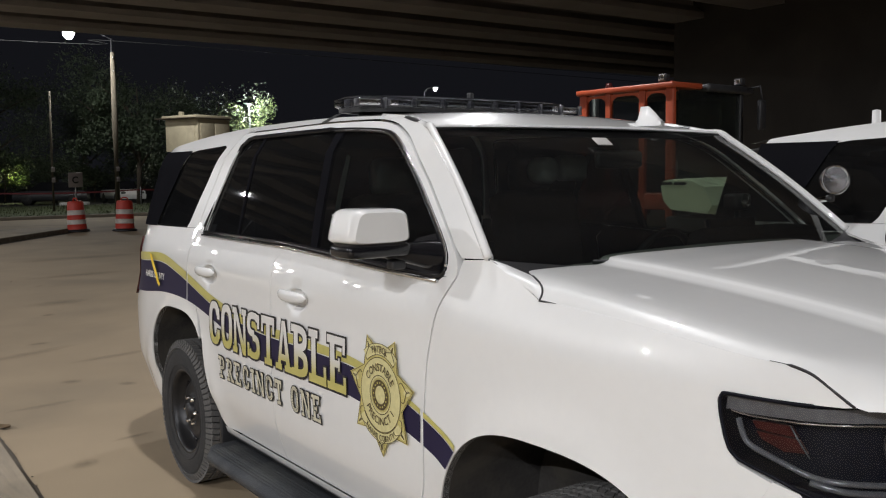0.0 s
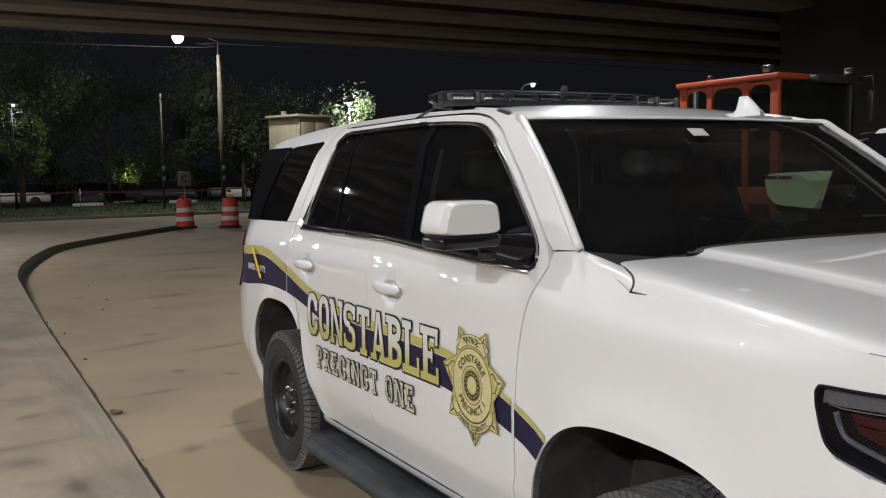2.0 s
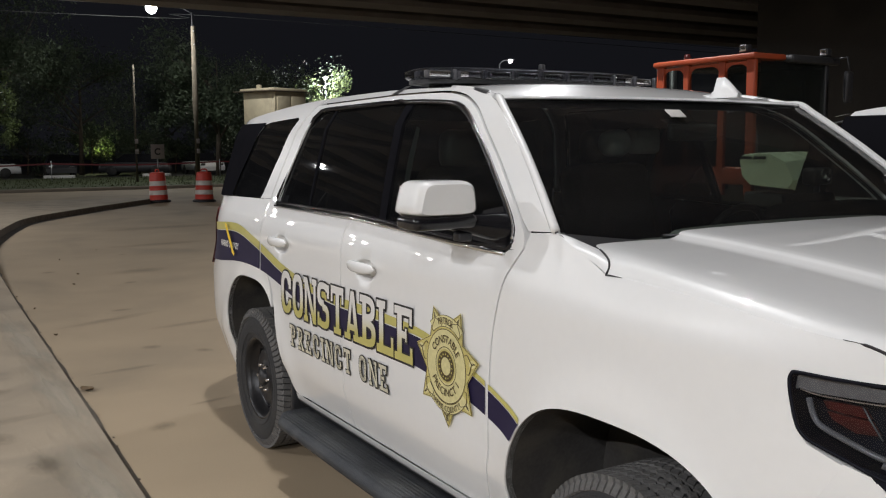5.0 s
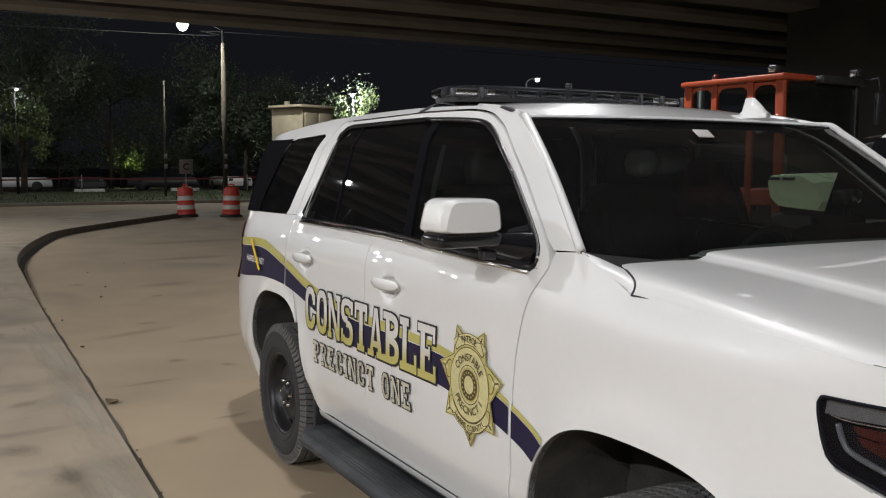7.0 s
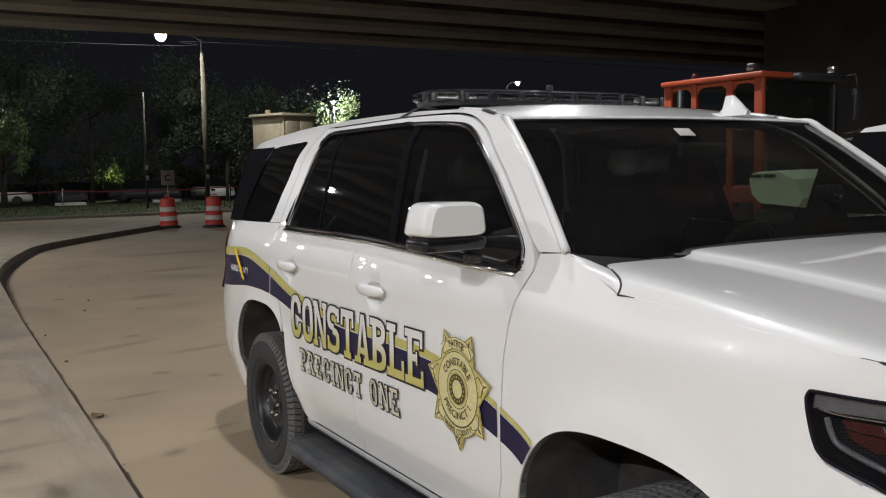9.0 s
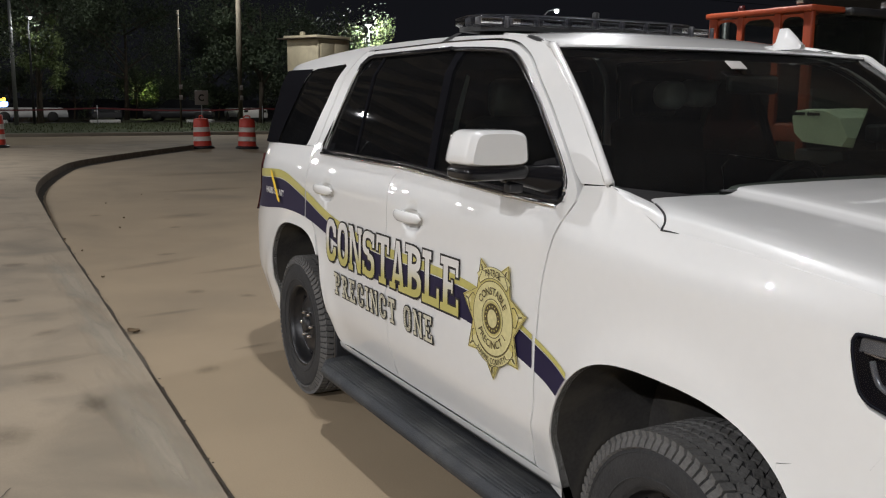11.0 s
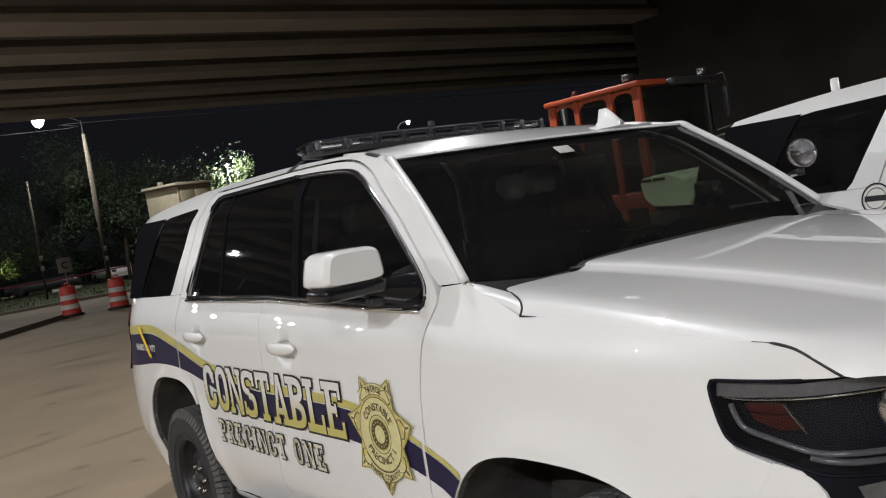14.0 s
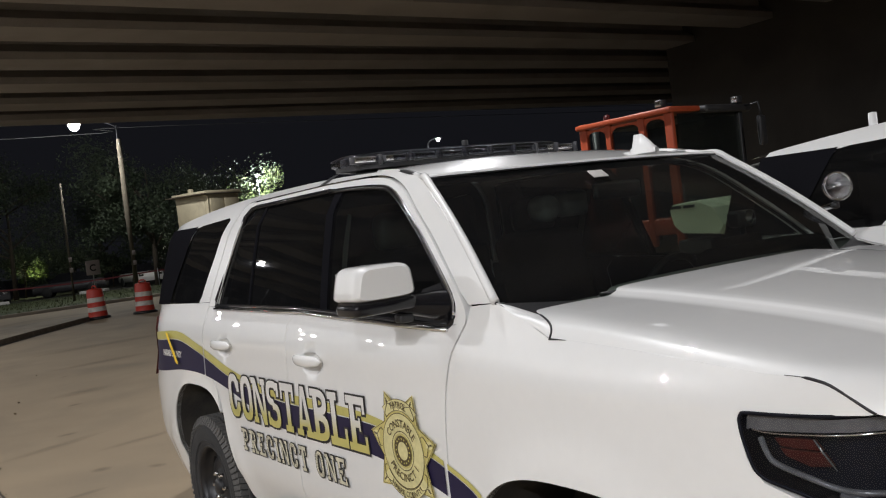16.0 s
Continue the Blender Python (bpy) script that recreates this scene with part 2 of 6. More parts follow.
def lathe(profile, steps=48, axis="z", at=(0, 0, 0), bm=None):
    """Turns (radius, height) pairs about an axis; closed at the ends where the radius is 0."""
    bm = bm or bmesh.new()
    rings = []
    for r, h in profile:
        ring = []
        for i in range(steps):
            a = 2 * math.pi * i / steps
            p = (r * math.cos(a), r * math.sin(a), h)
            if axis == "y":
                p = (p[0], p[2], p[1])
            elif axis == "x":
                p = (p[2], p[0], p[1])
            ring.append(bm.verts.new(Vector(p) + Vector(at)))
        rings.append(ring)
    for a, b in zip(rings, rings[1:]):
        for i in range(steps):
            j = (i + 1) % steps
            bm.faces.new((a[i], a[j], b[j], b[i]))
    bmesh.ops.remove_doubles(bm, verts=bm.verts, dist=1e-5)
    bmesh.ops.recalc_face_normals(bm, faces=bm.faces)
    return bm


def tube(points, radius, steps=8, bm=None, flat=1.0):
    """A tube along points; radius is a number or one for each point."""
    bm = bm or bmesh.new()
    pts = [Vector(p) for p in points]
    radii = radius if isinstance(radius, (list, tuple)) else [radius] * len(pts)
    rings, last = [], None
    for i, p in enumerate(pts):
        d = (pts[min(i + 1, len(pts) - 1)] - pts[max(i - 1, 0)]).normalized()
        u = d.cross(Vector((0, 0, 1)))
        if u.length < 1e-3:
            u = last or d.cross(Vector((0, 1, 0)))
        u = u.normalized()
        last = u
        v = d.cross(u)
        rings.append([bm.verts.new(p + radii[i] * (math.cos(2 * math.pi * k / steps) * u * flat + math.sin(2 * math.pi * k / steps) * v)) for k in range(steps)])
    for a, b in zip(rings, rings[1:]):
        for k in range(steps):
            bm.faces.new((a[k], a[(k + 1) % steps], b[(k + 1) % steps], b[k]))
    bm.faces.new(rings[0][::-1])
    bm.faces.new(rings[-1])
    return bm


def curve_through(points, per=6):
    """A Catmull-Rom curve through points."""
    p = [Vector(q) for q in points]
    out = []
    for i in range(len(p) - 1):
        a, b, c, d = p[max(i - 1, 0)], p[i], p[i + 1], p[min(i + 2, len(p) - 1)]
        for k in range(per):
            t = k / per
            out.append(0.5 * ((2 * b) + (c - a) * t + (2 * a - 5 * b + 4 * c - d) * t * t + (3 * b - a - 3 * c + d) * t**3))
    return out + [p[-1]]


def smooth_table(keys, values):
    """A smooth function through a short table."""
    k, v = np.array(keys, float), np.array(values, float)
    m = np.gradient(v, k)

    def at(x):
        x = min(max(x, k[0]), k[-1])
        i = min(max(int(np.searchsorted(k, x)) - 1, 0), len(k) - 2)
        h = k[i + 1] - k[i]
        t = (x - k[i]) / h
        return float(v[i] * (2 * t**3 - 3 * t * t + 1) + m[i] * h * (t**3 - 2 * t * t + t) + v[i + 1] * (3 * t * t - 2 * t**3) + m[i + 1] * h * (t**3 - t * t))

    return at


def skin(outline, place, step=0.06, rim=None, bm=None, extra=()):
    """Fills a flat outline (a, b), cuts it into a grid and lays it on a curved surface by place(a, b, depth)."""
    work = bmesh.new()
    work.faces.new([work.verts.new((a, b, 0)) for a, b in outline])
    xs, ys = [p[0] for p in outline], [p[1] for p in outline]
    for lo, hi, n in ((min(xs), max(xs), (1, 0, 0)), (min(ys), max(ys), (0, 1, 0))):
        count = int((hi - lo) / step)
        for i in range(1, count + 1):
            c = lo + (hi - lo) * i / (count + 1)
            bmesh.ops.bisect_plane(work, geom=list(work.verts) + list(work.edges) + list(work.faces), plane_co=Vector(n) * c, plane_no=n, dist=1e-5)
    for axis, at in extra:
        n = (1, 0, 0) if axis == 0 else (0, 1, 0)
        bmesh.ops.bisect_plane(work, geom=list(work.verts) + list(work.edges) + list(work.faces), plane_co=Vector(n) * at, plane_no=n, dist=1e-5)
    bm = bm or bmesh.new()
    made = {v: bm.verts.new(place(v.co.x, v.co.y, 0)) for v in work.verts}
    for face in work.faces:
        bm.faces.new([made[v] for v in face.verts])
    if rim:
        edges = [e for e in work.edges if len(e.link_faces) == 1]
        inner = {v: bm.verts.new(place(v.co.x, v.co.y, rim)) for e in edges for v in e.verts}
        for e in edges:
            a, b = e.verts
            bm.faces.new((made[a], made[b], inner[b], inner[a]))
            if (edge := bm.edges.get((made[a], made[b]))):
                edge.smooth = False
    work.free()
    bmesh.ops.recalc_face_normals(bm, faces=bm.faces)
    a, b = outline[0]
    face_to(bm, Vector(place(a, b, 0)) - Vector(place(a, b, 0.05)))
    return bm


def face_to(bm, way):
    """Turns a sheet so that most of it faces a direction."""
    if sum(f.normal.dot(way) * f.calc_area() for f in bm.faces) < 0:
        bmesh.ops.reverse_faces(bm, faces=bm.faces)
    return bm


def loft(rows, bm=None, close=False):
    """Joins rows of points, all of one length, into a sheet."""
    bm = bm or bmesh.new()
    made = [[bm.verts.new(p) for p in row] for row in rows]
    for a, b in zip(made, made[1:]):
        n = len(a)
        for i in range(n if close else n - 1):
            bm.faces.new((a[i], a[(i + 1) % n], b[(i + 1) % n], b[i]))
    bmesh.ops.recalc_face_normals(bm, faces=bm.faces)
    return bm


def lettering(text, bold=0.0):
    """The flat mesh of a word in the built-in font: points and faces within a unit box, and its width over its height."""
    cu = bpy.data.curves.new("word", "FONT")
    cu.body, cu.offset, cu.resolution_u = text, bold, 3
    ob = new("word", cu)
    bpy.context.view_layer.update()
    me = bpy.data.meshes.new_from_object(ob.evaluated_get(bpy.context.evaluated_depsgraph_get()))
    co = np.array([v.co[:2] for v in me.vertices])
    faces = [tuple(p.vertices) for p in me.polygons]
    bpy.data.objects.remove(ob)
    return co, faces

# ---- the patrol vehicle: x ahead of the front axle, y to its left, z up ----
WHEELBASE = 2.95
HANDLES = ((-1.525, 1.168), (-2.495, 1.190))
width_at = smooth_table([0.25, 0.35, 0.45, 0.54, 0.585, 0.64, 0.85, 1.10, 1.25, 1.33, 1.45, 1.60, 1.80, 1.87, 1.93], [0.87, 0.915, 0.950, 0.978, 0.994, 1.0, 1.004, 1.0, 0.99, 0.965, 0.932, 0.885, 0.80, 0.73, 0.62])
roof_edge = smooth_table([-4.1, -3.75, -3.4, -3.0, -2.2, -1.5, -1.1, -0.84], [1.72, 1.80, 1.845, 1.885, 1.908, 1.893, 1.865, 1.815])
hood_mid = smooth_table([-0.45, -0.30, 0.0, 0.3, 0.6, 0.8, 0.95], [1.37, 1.362, 1.345, 1.318, 1.278, 1.242, 1.195])
hood_seam = smooth_table([-0.45, -0.25, 0.0, 0.3, 0.60, 0.70, 0.73, 0.76, 0.79, 0.811, 0.84, 0.95], [1.335, 1.305, 1.295, 1.277, 1.246, 1.236, 1.226, 1.207, 1.184, 1.169, 1.170, 1.176])


def half_width(x, z):
    d = 0.0
    if x > 0.15:
        d += 0.20 * ((x - 0.15) / 0.85) ** 2.4
    if x < -3.42:
        low = min(1.0, max(0.0, (1.12 - z) / 0.22))
        d += (0.36 - 0.17 * low * low * (3 - 2 * low)) * ((-3.42 - x) / 0.75) ** 2.1
    bulge = 0.0
    for cx in (0.0, -WHEELBASE):
        r = math.hypot(x - cx, (z - 0.40))
        bulge += 0.014 * math.exp(-(((r - 0.53) / 0.07) ** 2)) * (z < 1.1)
    crease = 0.006 * math.exp(-(((z - 0.66) / 0.05) ** 2)) if -2.5 < x < -0.5 else 0
    dent = 0.0
    for hx, hz in HANDLES:
        k = 1 - ((x - hx - 0.012) / 0.092) ** 2 - ((z - hz + 0.014) / 0.046) ** 2
        if k > 0:
            dent = max(dent, 0.030 * min(1.0, k * 1.8))
    lean = 0.0
    if z > 1.19 and x > -0.5:
        lean = 0.034 * min(1.0, (z - 1.19) / 0.11) ** 1.4 * min(1.0, (x + 0.5) / 0.5) * (1.0 if x < 0.5 else max(0.0, 1 - (x - 0.5) / 0.3))
    return width_at(z) - d + bulge - crease - dent - lean


def on_side(s, off=0.0):
    """Lays (x, z) on the vehicle's side s (-1: its right), off metres proud of the paint."""
    return lambda x, z, depth: (x, s * (half_width(x, z) + off - depth), z)


def arch(cx, a, b, n=2.9, foot=0.34, steps=48, zc=0.40):
    """A squarish wheel arch from its rear foot over the top to its front foot."""
    pts = []
    for i in range(steps + 1):
        t = math.pi - math.pi * i / steps
        c, s_ = math.cos(t), math.sin(t)
        pts.append((cx + a * math.copysign(abs(c) ** (2 / n), c), zc + b * abs(s_) ** (2 / n)))
    return [(cx - a, foot)] + pts + [(cx + a, foot)]


REAR_ARCH = arch(-WHEELBASE + 0.01, 0.435, 0.56)
FRONT_ARCH = arch(0.0, 0.50, 0.515)
SEAM = 0.004
A_LINE = [(-0.455, 1.335), (-0.47, 1.39), (-0.58, 1.50), (-0.73, 1.63), (-0.90, 1.76), (-1.02, 1.815), (-1.14, 1.848), (-1.32, 1.868), (-1.72, 1.878)]
DLO_FRONT = [(-0.54, 1.33), (-0.522, 1.352), (-0.55, 1.42), (-0.72, 1.57), (-0.87, 1.69), (-0.96, 1.75), (-1.05, 1.79), (-1.16, 1.815), (-1.41, 1.832), (-1.60, 1.838)]
DOOR_EDGE = [(-0.455, 1.335), (-0.478, 1.295), (-0.52, 1.215), (-0.562, 1.08), (-0.582, 0.90), (-0.594, 0.72), (-0.612, 0.60), (-0.642, 0.50), (-0.662, 0.42)]
QUARTER_GLASS = [(-2.895, 1.388), (-2.865, 1.42), (-2.70, 1.76), (-2.685, 1.80), (-2.72, 1.812), (-3.10, 1.797), (-3.17, 1.785), (-3.20, 1.75), (-3.40, 1.42), (-3.405, 1.39), (-3.38, 1.382)]
REAR_DOOR_EDGE = [(-2.40, 0.42), (-2.45, 0.47), (-2.505, 0.62), (-2.555, 0.80), (-2.63, 0.96), (-2.74, 1.06), (-2.775, 1.14), (-2.775, 1.25), (-2.745, 1.37), (-2.60, 1.78), (-2.57, 1.872)]


def spread_line(line, per=4):
    return [(p.x, p.y) for p in curve_through([(a, b, 0) for a, b in line], per)]


def shift(line, dx, dz=0.0):
    return [(a + dx, b + dz) for a, b in line]


def wheel(parent, cx, s, z=0.40, radius=0.40):
    """A wheel whose outer face looks to the side s."""
    face = 0.985
    hub = new("wheel")
    hub.parent = parent
    hub.matrix_basis = Matrix.Translation((cx, s * (face - 0.14), z)) @ Matrix.Diagonal((1, s, 1, 1))
    k = radius / 0.40
    prof = [(0.222, 0.115), (0.236, 0.128), (0.262, 0.136), (0.30, 0.140), (0.335, 0.138), (0.362, 0.130), (0.378, 0.120), (0.386, 0.108), (0.388, 0.05), (0.388, -0.05), (0.386, -0.108), (0.36, -0.13), (0.30, -0.14), (0.236, -0.128), (0.222, -0.115)]
    tyre = part("tyre", lathe([(r * k, h) for r, h in prof], 72, "y"), RUBBER, hub)
    blocks = bmesh.new()
    for row, (h, wide, slant) in enumerate(((0.104, 0.040, 0.18), (0.056, 0.034, 0.5), (0.020, 0.024, -0.5), (-0.018, 0.024, 0.5), (-0.056, 0.034, -0.5), (-0.104, 0.040, -0.18))):
        for i in range(76):
            a = 2 * math.pi * (i + 0.5 * (row % 2)) / 76
            m = Matrix.Rotation(a, 4, "Y") @ Matrix.Translation((0, h, 0.390 * k)) @ Matrix.Rotation(slant, 4, "Z")
            bmesh.ops.create_cube(blocks, size=1, matrix=m @ Matrix.Diagonal((0.0255 * k, wide, 0.017, 1)))
    part("tread", blocks, TREAD_RUBBER, tyre, smooth=False, kind="stuff")
    ribs = bmesh.new()
    for i in range(76):
        m = Matrix.Rotation(2 * math.pi * i / 76, 4, "Y") @ Matrix.Translation((0, 0.129, 0.367 * k)) @ Matrix.Rotation(-0.98, 4, "X")
        bmesh.ops.create_cube(ribs, size=1, matrix=m @ Matrix.Diagonal((0.0225 * k, 0.036, 0.010, 1)))
    part("shoulder", ribs, TREAD_RUBBER, tyre, smooth=False, kind="stuff")
    for rr in (0.335, 0.300, 0.262):
        part("sidewall_ring", lathe([(rr * k, 0.1375), (rr * k + 0.002, 0.1415), (rr * k + 0.005, 0.1375)], 72, "y"), RUBBER, tyre)
    rim = lathe([(0.232, 0.120), (0.228, 0.128), (0.216, 0.124), (0.208, 0.10), (0.200, 0.06), (0.178, 0.048), (0.165, 0.060), (0.150, 0.076), (0.125, 0.080), (0.10, 0.074), (0.085, 0.085), (0.06, 0.090), (0.0, 0.092)], 48, "y")
    rim_ob = part("rim", rim, STEEL, hub, "black steel wheel")
    for i in range(10):
        a = 2 * math.pi * i / 10
        slot = box((0.052, 0.02, 0.026), (0.186 * math.cos(a), 0.050, 0.186 * math.sin(a)), 0.006, turn=Matrix.Rotation(-a - math.pi / 2, 4, "Y"))
        part("slot", slot, GLOSS_BLACK, rim_ob)
    part("hub_cap", lathe([(0.046, 0.08), (0.044, 0.106), (0.035, 0.115), (0.0, 0.118)], 24, "y"), BLACK, rim_ob)
    for i in range(6):
        a = 2 * math.pi * i / 6
        part("wheel_nut", lathe([(0.0, 0.112), (0.010, 0.110), (0.012, 0.085)], 6, "y", (0.072 * math.cos(a), 0, 0.072 * math.sin(a))), CHROME, rim_ob)
    return hub


def door_mirror(suv, s):
    """The white-capped mirror on one front door."""
    mirror = new("door_mirror")
    mirror.parent = suv
    shell = bmesh.new()
    rows = []
    for i in range(11):
        u = i / 10
        x = -0.555 - 0.145 * u
        k = (0.84 + 0.16 * math.sqrt(1 - (1 - min(1, u * 3.0)) ** 2)) if u < 0.999 else 0.97
        ring = []
        for j in range(28):
            a = 2 * math.pi * j / 28
            c, sn = math.cos(a), math.sin(a)
            yy = 1.168 + 0.117 * k * math.copysign(abs(c) ** 0.42, c)
            zz = 1.475 + (0.073 if sn > 0 else 0.036) * k * math.copysign(abs(sn) ** 0.42, sn)
            yy -= (0.026 if c > 0 else -0.010) * max(0.0, zz - 1.44) / 0.108 * abs(c)
            ring.append((x, s * yy, zz))
        rows.append(ring)
    rows.append([(-0.695, s * (1.168 + 0.9 * (abs(p[1]) - 1.168)), 1.475 + 0.9 * (p[2] - 1.475)) for p in rows[-1]])
    loft([list(r) for r in rows], shell, close=True)
    shell.faces.new([shell.verts.new(p) for p in rows[0]])
    part("mirror_cap", shell, PAINT, mirror)
    lower = box((0.135, 0.228, 0.046), (-0.63, s * 1.165, 1.419), 0.018, segments=3)
    tube(curve_through([(-0.61, s * 1.13, 1.412), (-0.60, s * 1.05, 1.404), (-0.59, s * 0.99, 1.396), (-0.58, s * 0.94, 1.388)], 4), [0.022, 0.024, 0.027, 0.030, 0.033, 0.036, 0.039, 0.042, 0.045, 0.048, 0.05, 0.052, 0.054], 12, lower)
    part("mirror_base", lower, GLOSS_BLACK, mirror, "gloss black lower housing and arm")
    part("mirror_foot", skin([(-0.53, 1.335), (-0.60, 1.335), (-0.76, 1.345), (-0.70, 1.44), (-0.60, 1.46), (-0.545, 1.41)], on_side(s, 0.012), 0.08, 0.02), GLOSS_BLACK, mirror)
    part("mirror_glass", box((0.008, 0.195, 0.092), (-0.702, s * 1.163, 1.486), 0.003), CHROME, mirror)
    part("puddle_lamp", box((0.04, 0.05, 0.028), (-0.61, s * 1.085, 1.368), 0.006), BLACK, mirror)


def vehicle_side(suv, s):
    """The fender, doors, windows, sill and step of one side."""
    P = on_side(s)
    # front fender with the wheel arch
    top = [(x, hood_seam(x)) for x in np.linspace(0.811, -0.085, 40)]
    edge = spread_line(DOOR_EDGE)
    fender = [(-0.662 + SEAM, 0.42)] + [(a + SEAM, b) for a, b in reversed(edge[:-1])] + [(-0.44, 1.385), (-0.325, 1.393), (-0.25, 1.364), (-0.165, 1.331)] + list(reversed(top)) + [(0.79, 1.166), (0.71, 1.164), (0.62, 1.165), (0.556, 1.167), (0.541, 1.162), (0.534, 1.145), (0.539, 1.11), (0.548, 1.07), (0.561, 1.038), (0.585, 1.012), (0.66, 0.982), (0.60, 0.88), (0.44, 0.842), (0.395, 0.83)]
    fender += [(a, b) for a, b in reversed(FRONT_ARCH) if a < 0.40 or b > 0.83][0:]
    fender = [p for i, p in enumerate(fender) if not (p[0] > 0.40 and p[1] < 0.80)]
    part("fender", skin(fender, P, 0.05, 0.03), PAINT, suv)
    low_arch = [(a, b) for a, b in FRONT_ARCH if a > 0.3 and b < 0.826]
    flank = [(0.392, 0.826)] + low_arch + [(0.60, 0.34), (0.80, 0.36), (0.815, 0.60), (0.79, 0.80), (0.765, 0.88), (0.752, 0.928), (0.74, 0.948), (0.718, 0.970), (0.66, 0.986), (0.60, 0.890), (0.50, 0.866), (0.43, 0.839)]
    part("bumper_flank", skin(flank, on_side(s, -0.0006), 0.05, 0.03), PAINT, suv)
    # inner wheel houses
    for name, line in (("front_liner", FRONT_ARCH), ("rear_liner", REAR_ARCH)):
        rows = [[(a, s * (half_width(a, max(b, 0.42)) - 0.006 - d), b) for a, b in line] for d in (0.0, 0.02, 0.10, 0.22, 0.30, 0.42)]
        bm = loft(rows)
        loft([[(a, s * 0.60, b) for a, b in line], [(a, s * 0.60, 0.30) for a, b in line]], bm)
        part("wheel_liner", bm, LINER, suv)
    # doors, the lower part and the window frame in one mesh
    front = [(a - SEAM, b) for a, b in edge] + [(-1.75, 0.42), (-1.75, 1.30), (-1.665, 1.368), (-1.636, 1.364), (-0.85, 1.332), (-0.54, 1.325)]
    fine = [[(0, hx + 0.012 * k) for k in range(-7, 9)] + [(1, hz - 0.014 + 0.0095 * k) for k in range(-5, 6)] for hx, hz in HANDLES]
    bm = skin(front, P, 0.06, 0.03, extra=fine[0])
    frame_outer = [(a - SEAM, b - SEAM) for a, b in spread_line(A_LINE, 3)]
    frame_inner = spread_line(DLO_FRONT, 3)
    skin([(-0.459, 1.330)] + frame_outer[1:] + [(-1.72, 1.84)] + frame_inner[::-1], P, 0.05, 0.03, bm)
    part("front_door", bm, PAINT, suv)
    back = spread_line(REAR_DOOR_EDGE)
    cut = next(i for i, p in enumerate(back) if p[1] > 1.365)
    rear = [(-1.75 - SEAM, 0.42)] + [(a + SEAM, b) for a, b in back[:cut]] + [(-2.735, 1.369), (-2.62, 1.369), (-1.665, 1.367), (-1.75 - SEAM, 1.30)]
    bm = skin(rear, P, 0.06, 0.03, extra=fine[1])
    skin([(-2.735, 1.371)] + [(a + SEAM, b) for a, b in back[cut:-1]] + [(-2.575, 1.868), (-1.72 - SEAM, 1.874), (-1.72, 1.842), (-2.40, 1.835), (-2.45, 1.828), (-2.475, 1.80), (-2.63, 1.395), (-2.635, 1.371)], P, 0.05, 0.03, bm)
    part("rear_door", bm, PAINT, suv)
    # quarter panel round the wheel and the rear window
    low = [(a - SEAM, b) for a, b in back[:cut] if b > 0.97]
    arch_line = [(a, b) for a, b in REAR_ARCH if b > 0.36]
    qp = [(-2.64, 0.965)] + low[1:] + [(-2.735 - SEAM, 1.39), (-2.895, 1.385), (-3.38, 1.379), (-3.62, 1.375), (-3.80, 1.37), (-3.98, 1.36), (-4.02, 1.10), (-4.10, 0.80), (-4.06, 0.55), (-3.95, 0.42), (-3.45, 0.36)] + arch_line[1:]
    qp = [p for p in qp if not (p[0] > -2.585 and p[1] < 0.95)]
    part("quarter_panel", skin(qp, P, 0.05, 0.03), PAINT, suv)
    c_pillar = [(-2.735 - SEAM, 1.392)] + [(a - SEAM, b) for a, b in back[cut:]] + [(x, roof_edge(x)) for x in np.linspace(-2.57, -3.60, 12)] + [(-3.62, 1.80)]
    hole = [(-3.30, 1.797), (-3.17, 1.787), (-3.10, 1.797), (-2.72, 1.812), (-2.685, 1.80), (-2.70, 1.76), (-2.865, 1.42), (-2.897, 1.387)]
    part("rear_pillar", skin(c_pillar + hole, P, 0.05, 0.03), PAINT, suv)
    # roof rail from the windscreen's foot back over the doors
    rail = [(-0.45, 1.39)] + [(a + SEAM, b + SEAM) for a, b in spread_line(A_LINE, 3)[4:]] + [(-2.565, 1.876)] + [(x, roof_edge(x)) for x in np.linspace(-2.55, -0.87, 24)] + [(-0.84, 1.815), (-0.66, 1.69), (-0.49, 1.55), (-0.315, 1.395)]
    part("roof_rail", skin(rail, P, 0.05, 0.008), PAINT, suv)
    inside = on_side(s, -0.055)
    part("door_trim", skin(front, inside, 0.15), DARK_CABIN, suv)
    part("door_trim", skin(rear, inside, 0.15), DARK_CABIN, suv)
    part("pillar_trim", skin(rail, on_side(s, -0.022), 0.1), DARK_CABIN, suv)
    part("pillar_trim", skin(c_pillar + hole, on_side(s, -0.04), 0.1), DARK_CABIN, suv)
    # glass and its trim
    glass_in = on_side(s, -0.012)
    part("front_window", skin([(-0.545, 1.34)] + [(a - 0.006, b - 0.004) for a, b in frame_inner[2:-1]] + [(-1.515, 1.835), (-1.43, 1.358), (-1.2, 1.348)], glass_in, 0.1), TINT_FRONT, suv, "dark tinted glass")
    part("rear_window", skin([(-1.455, 1.362), (-1.545, 1.835), (-2.40, 1.832), (-2.445, 1.825), (-2.47, 1.80), (-2.622, 1.40), (-2.625, 1.371)], glass_in, 0.1), TINT, suv, "dark tinted glass")
    part("quarter_window", skin(QUARTER_GLASS, on_side(s, -0.004), 0.1), TINT, suv, "dark tinted glass")
    part("door_pillar", skin([(-1.495, 1.838), (-1.560, 1.838), (-1.468, 1.363), (-1.408, 1.358)], on_side(s, -0.004), 0.1, 0.01), REAR_TINT, suv)
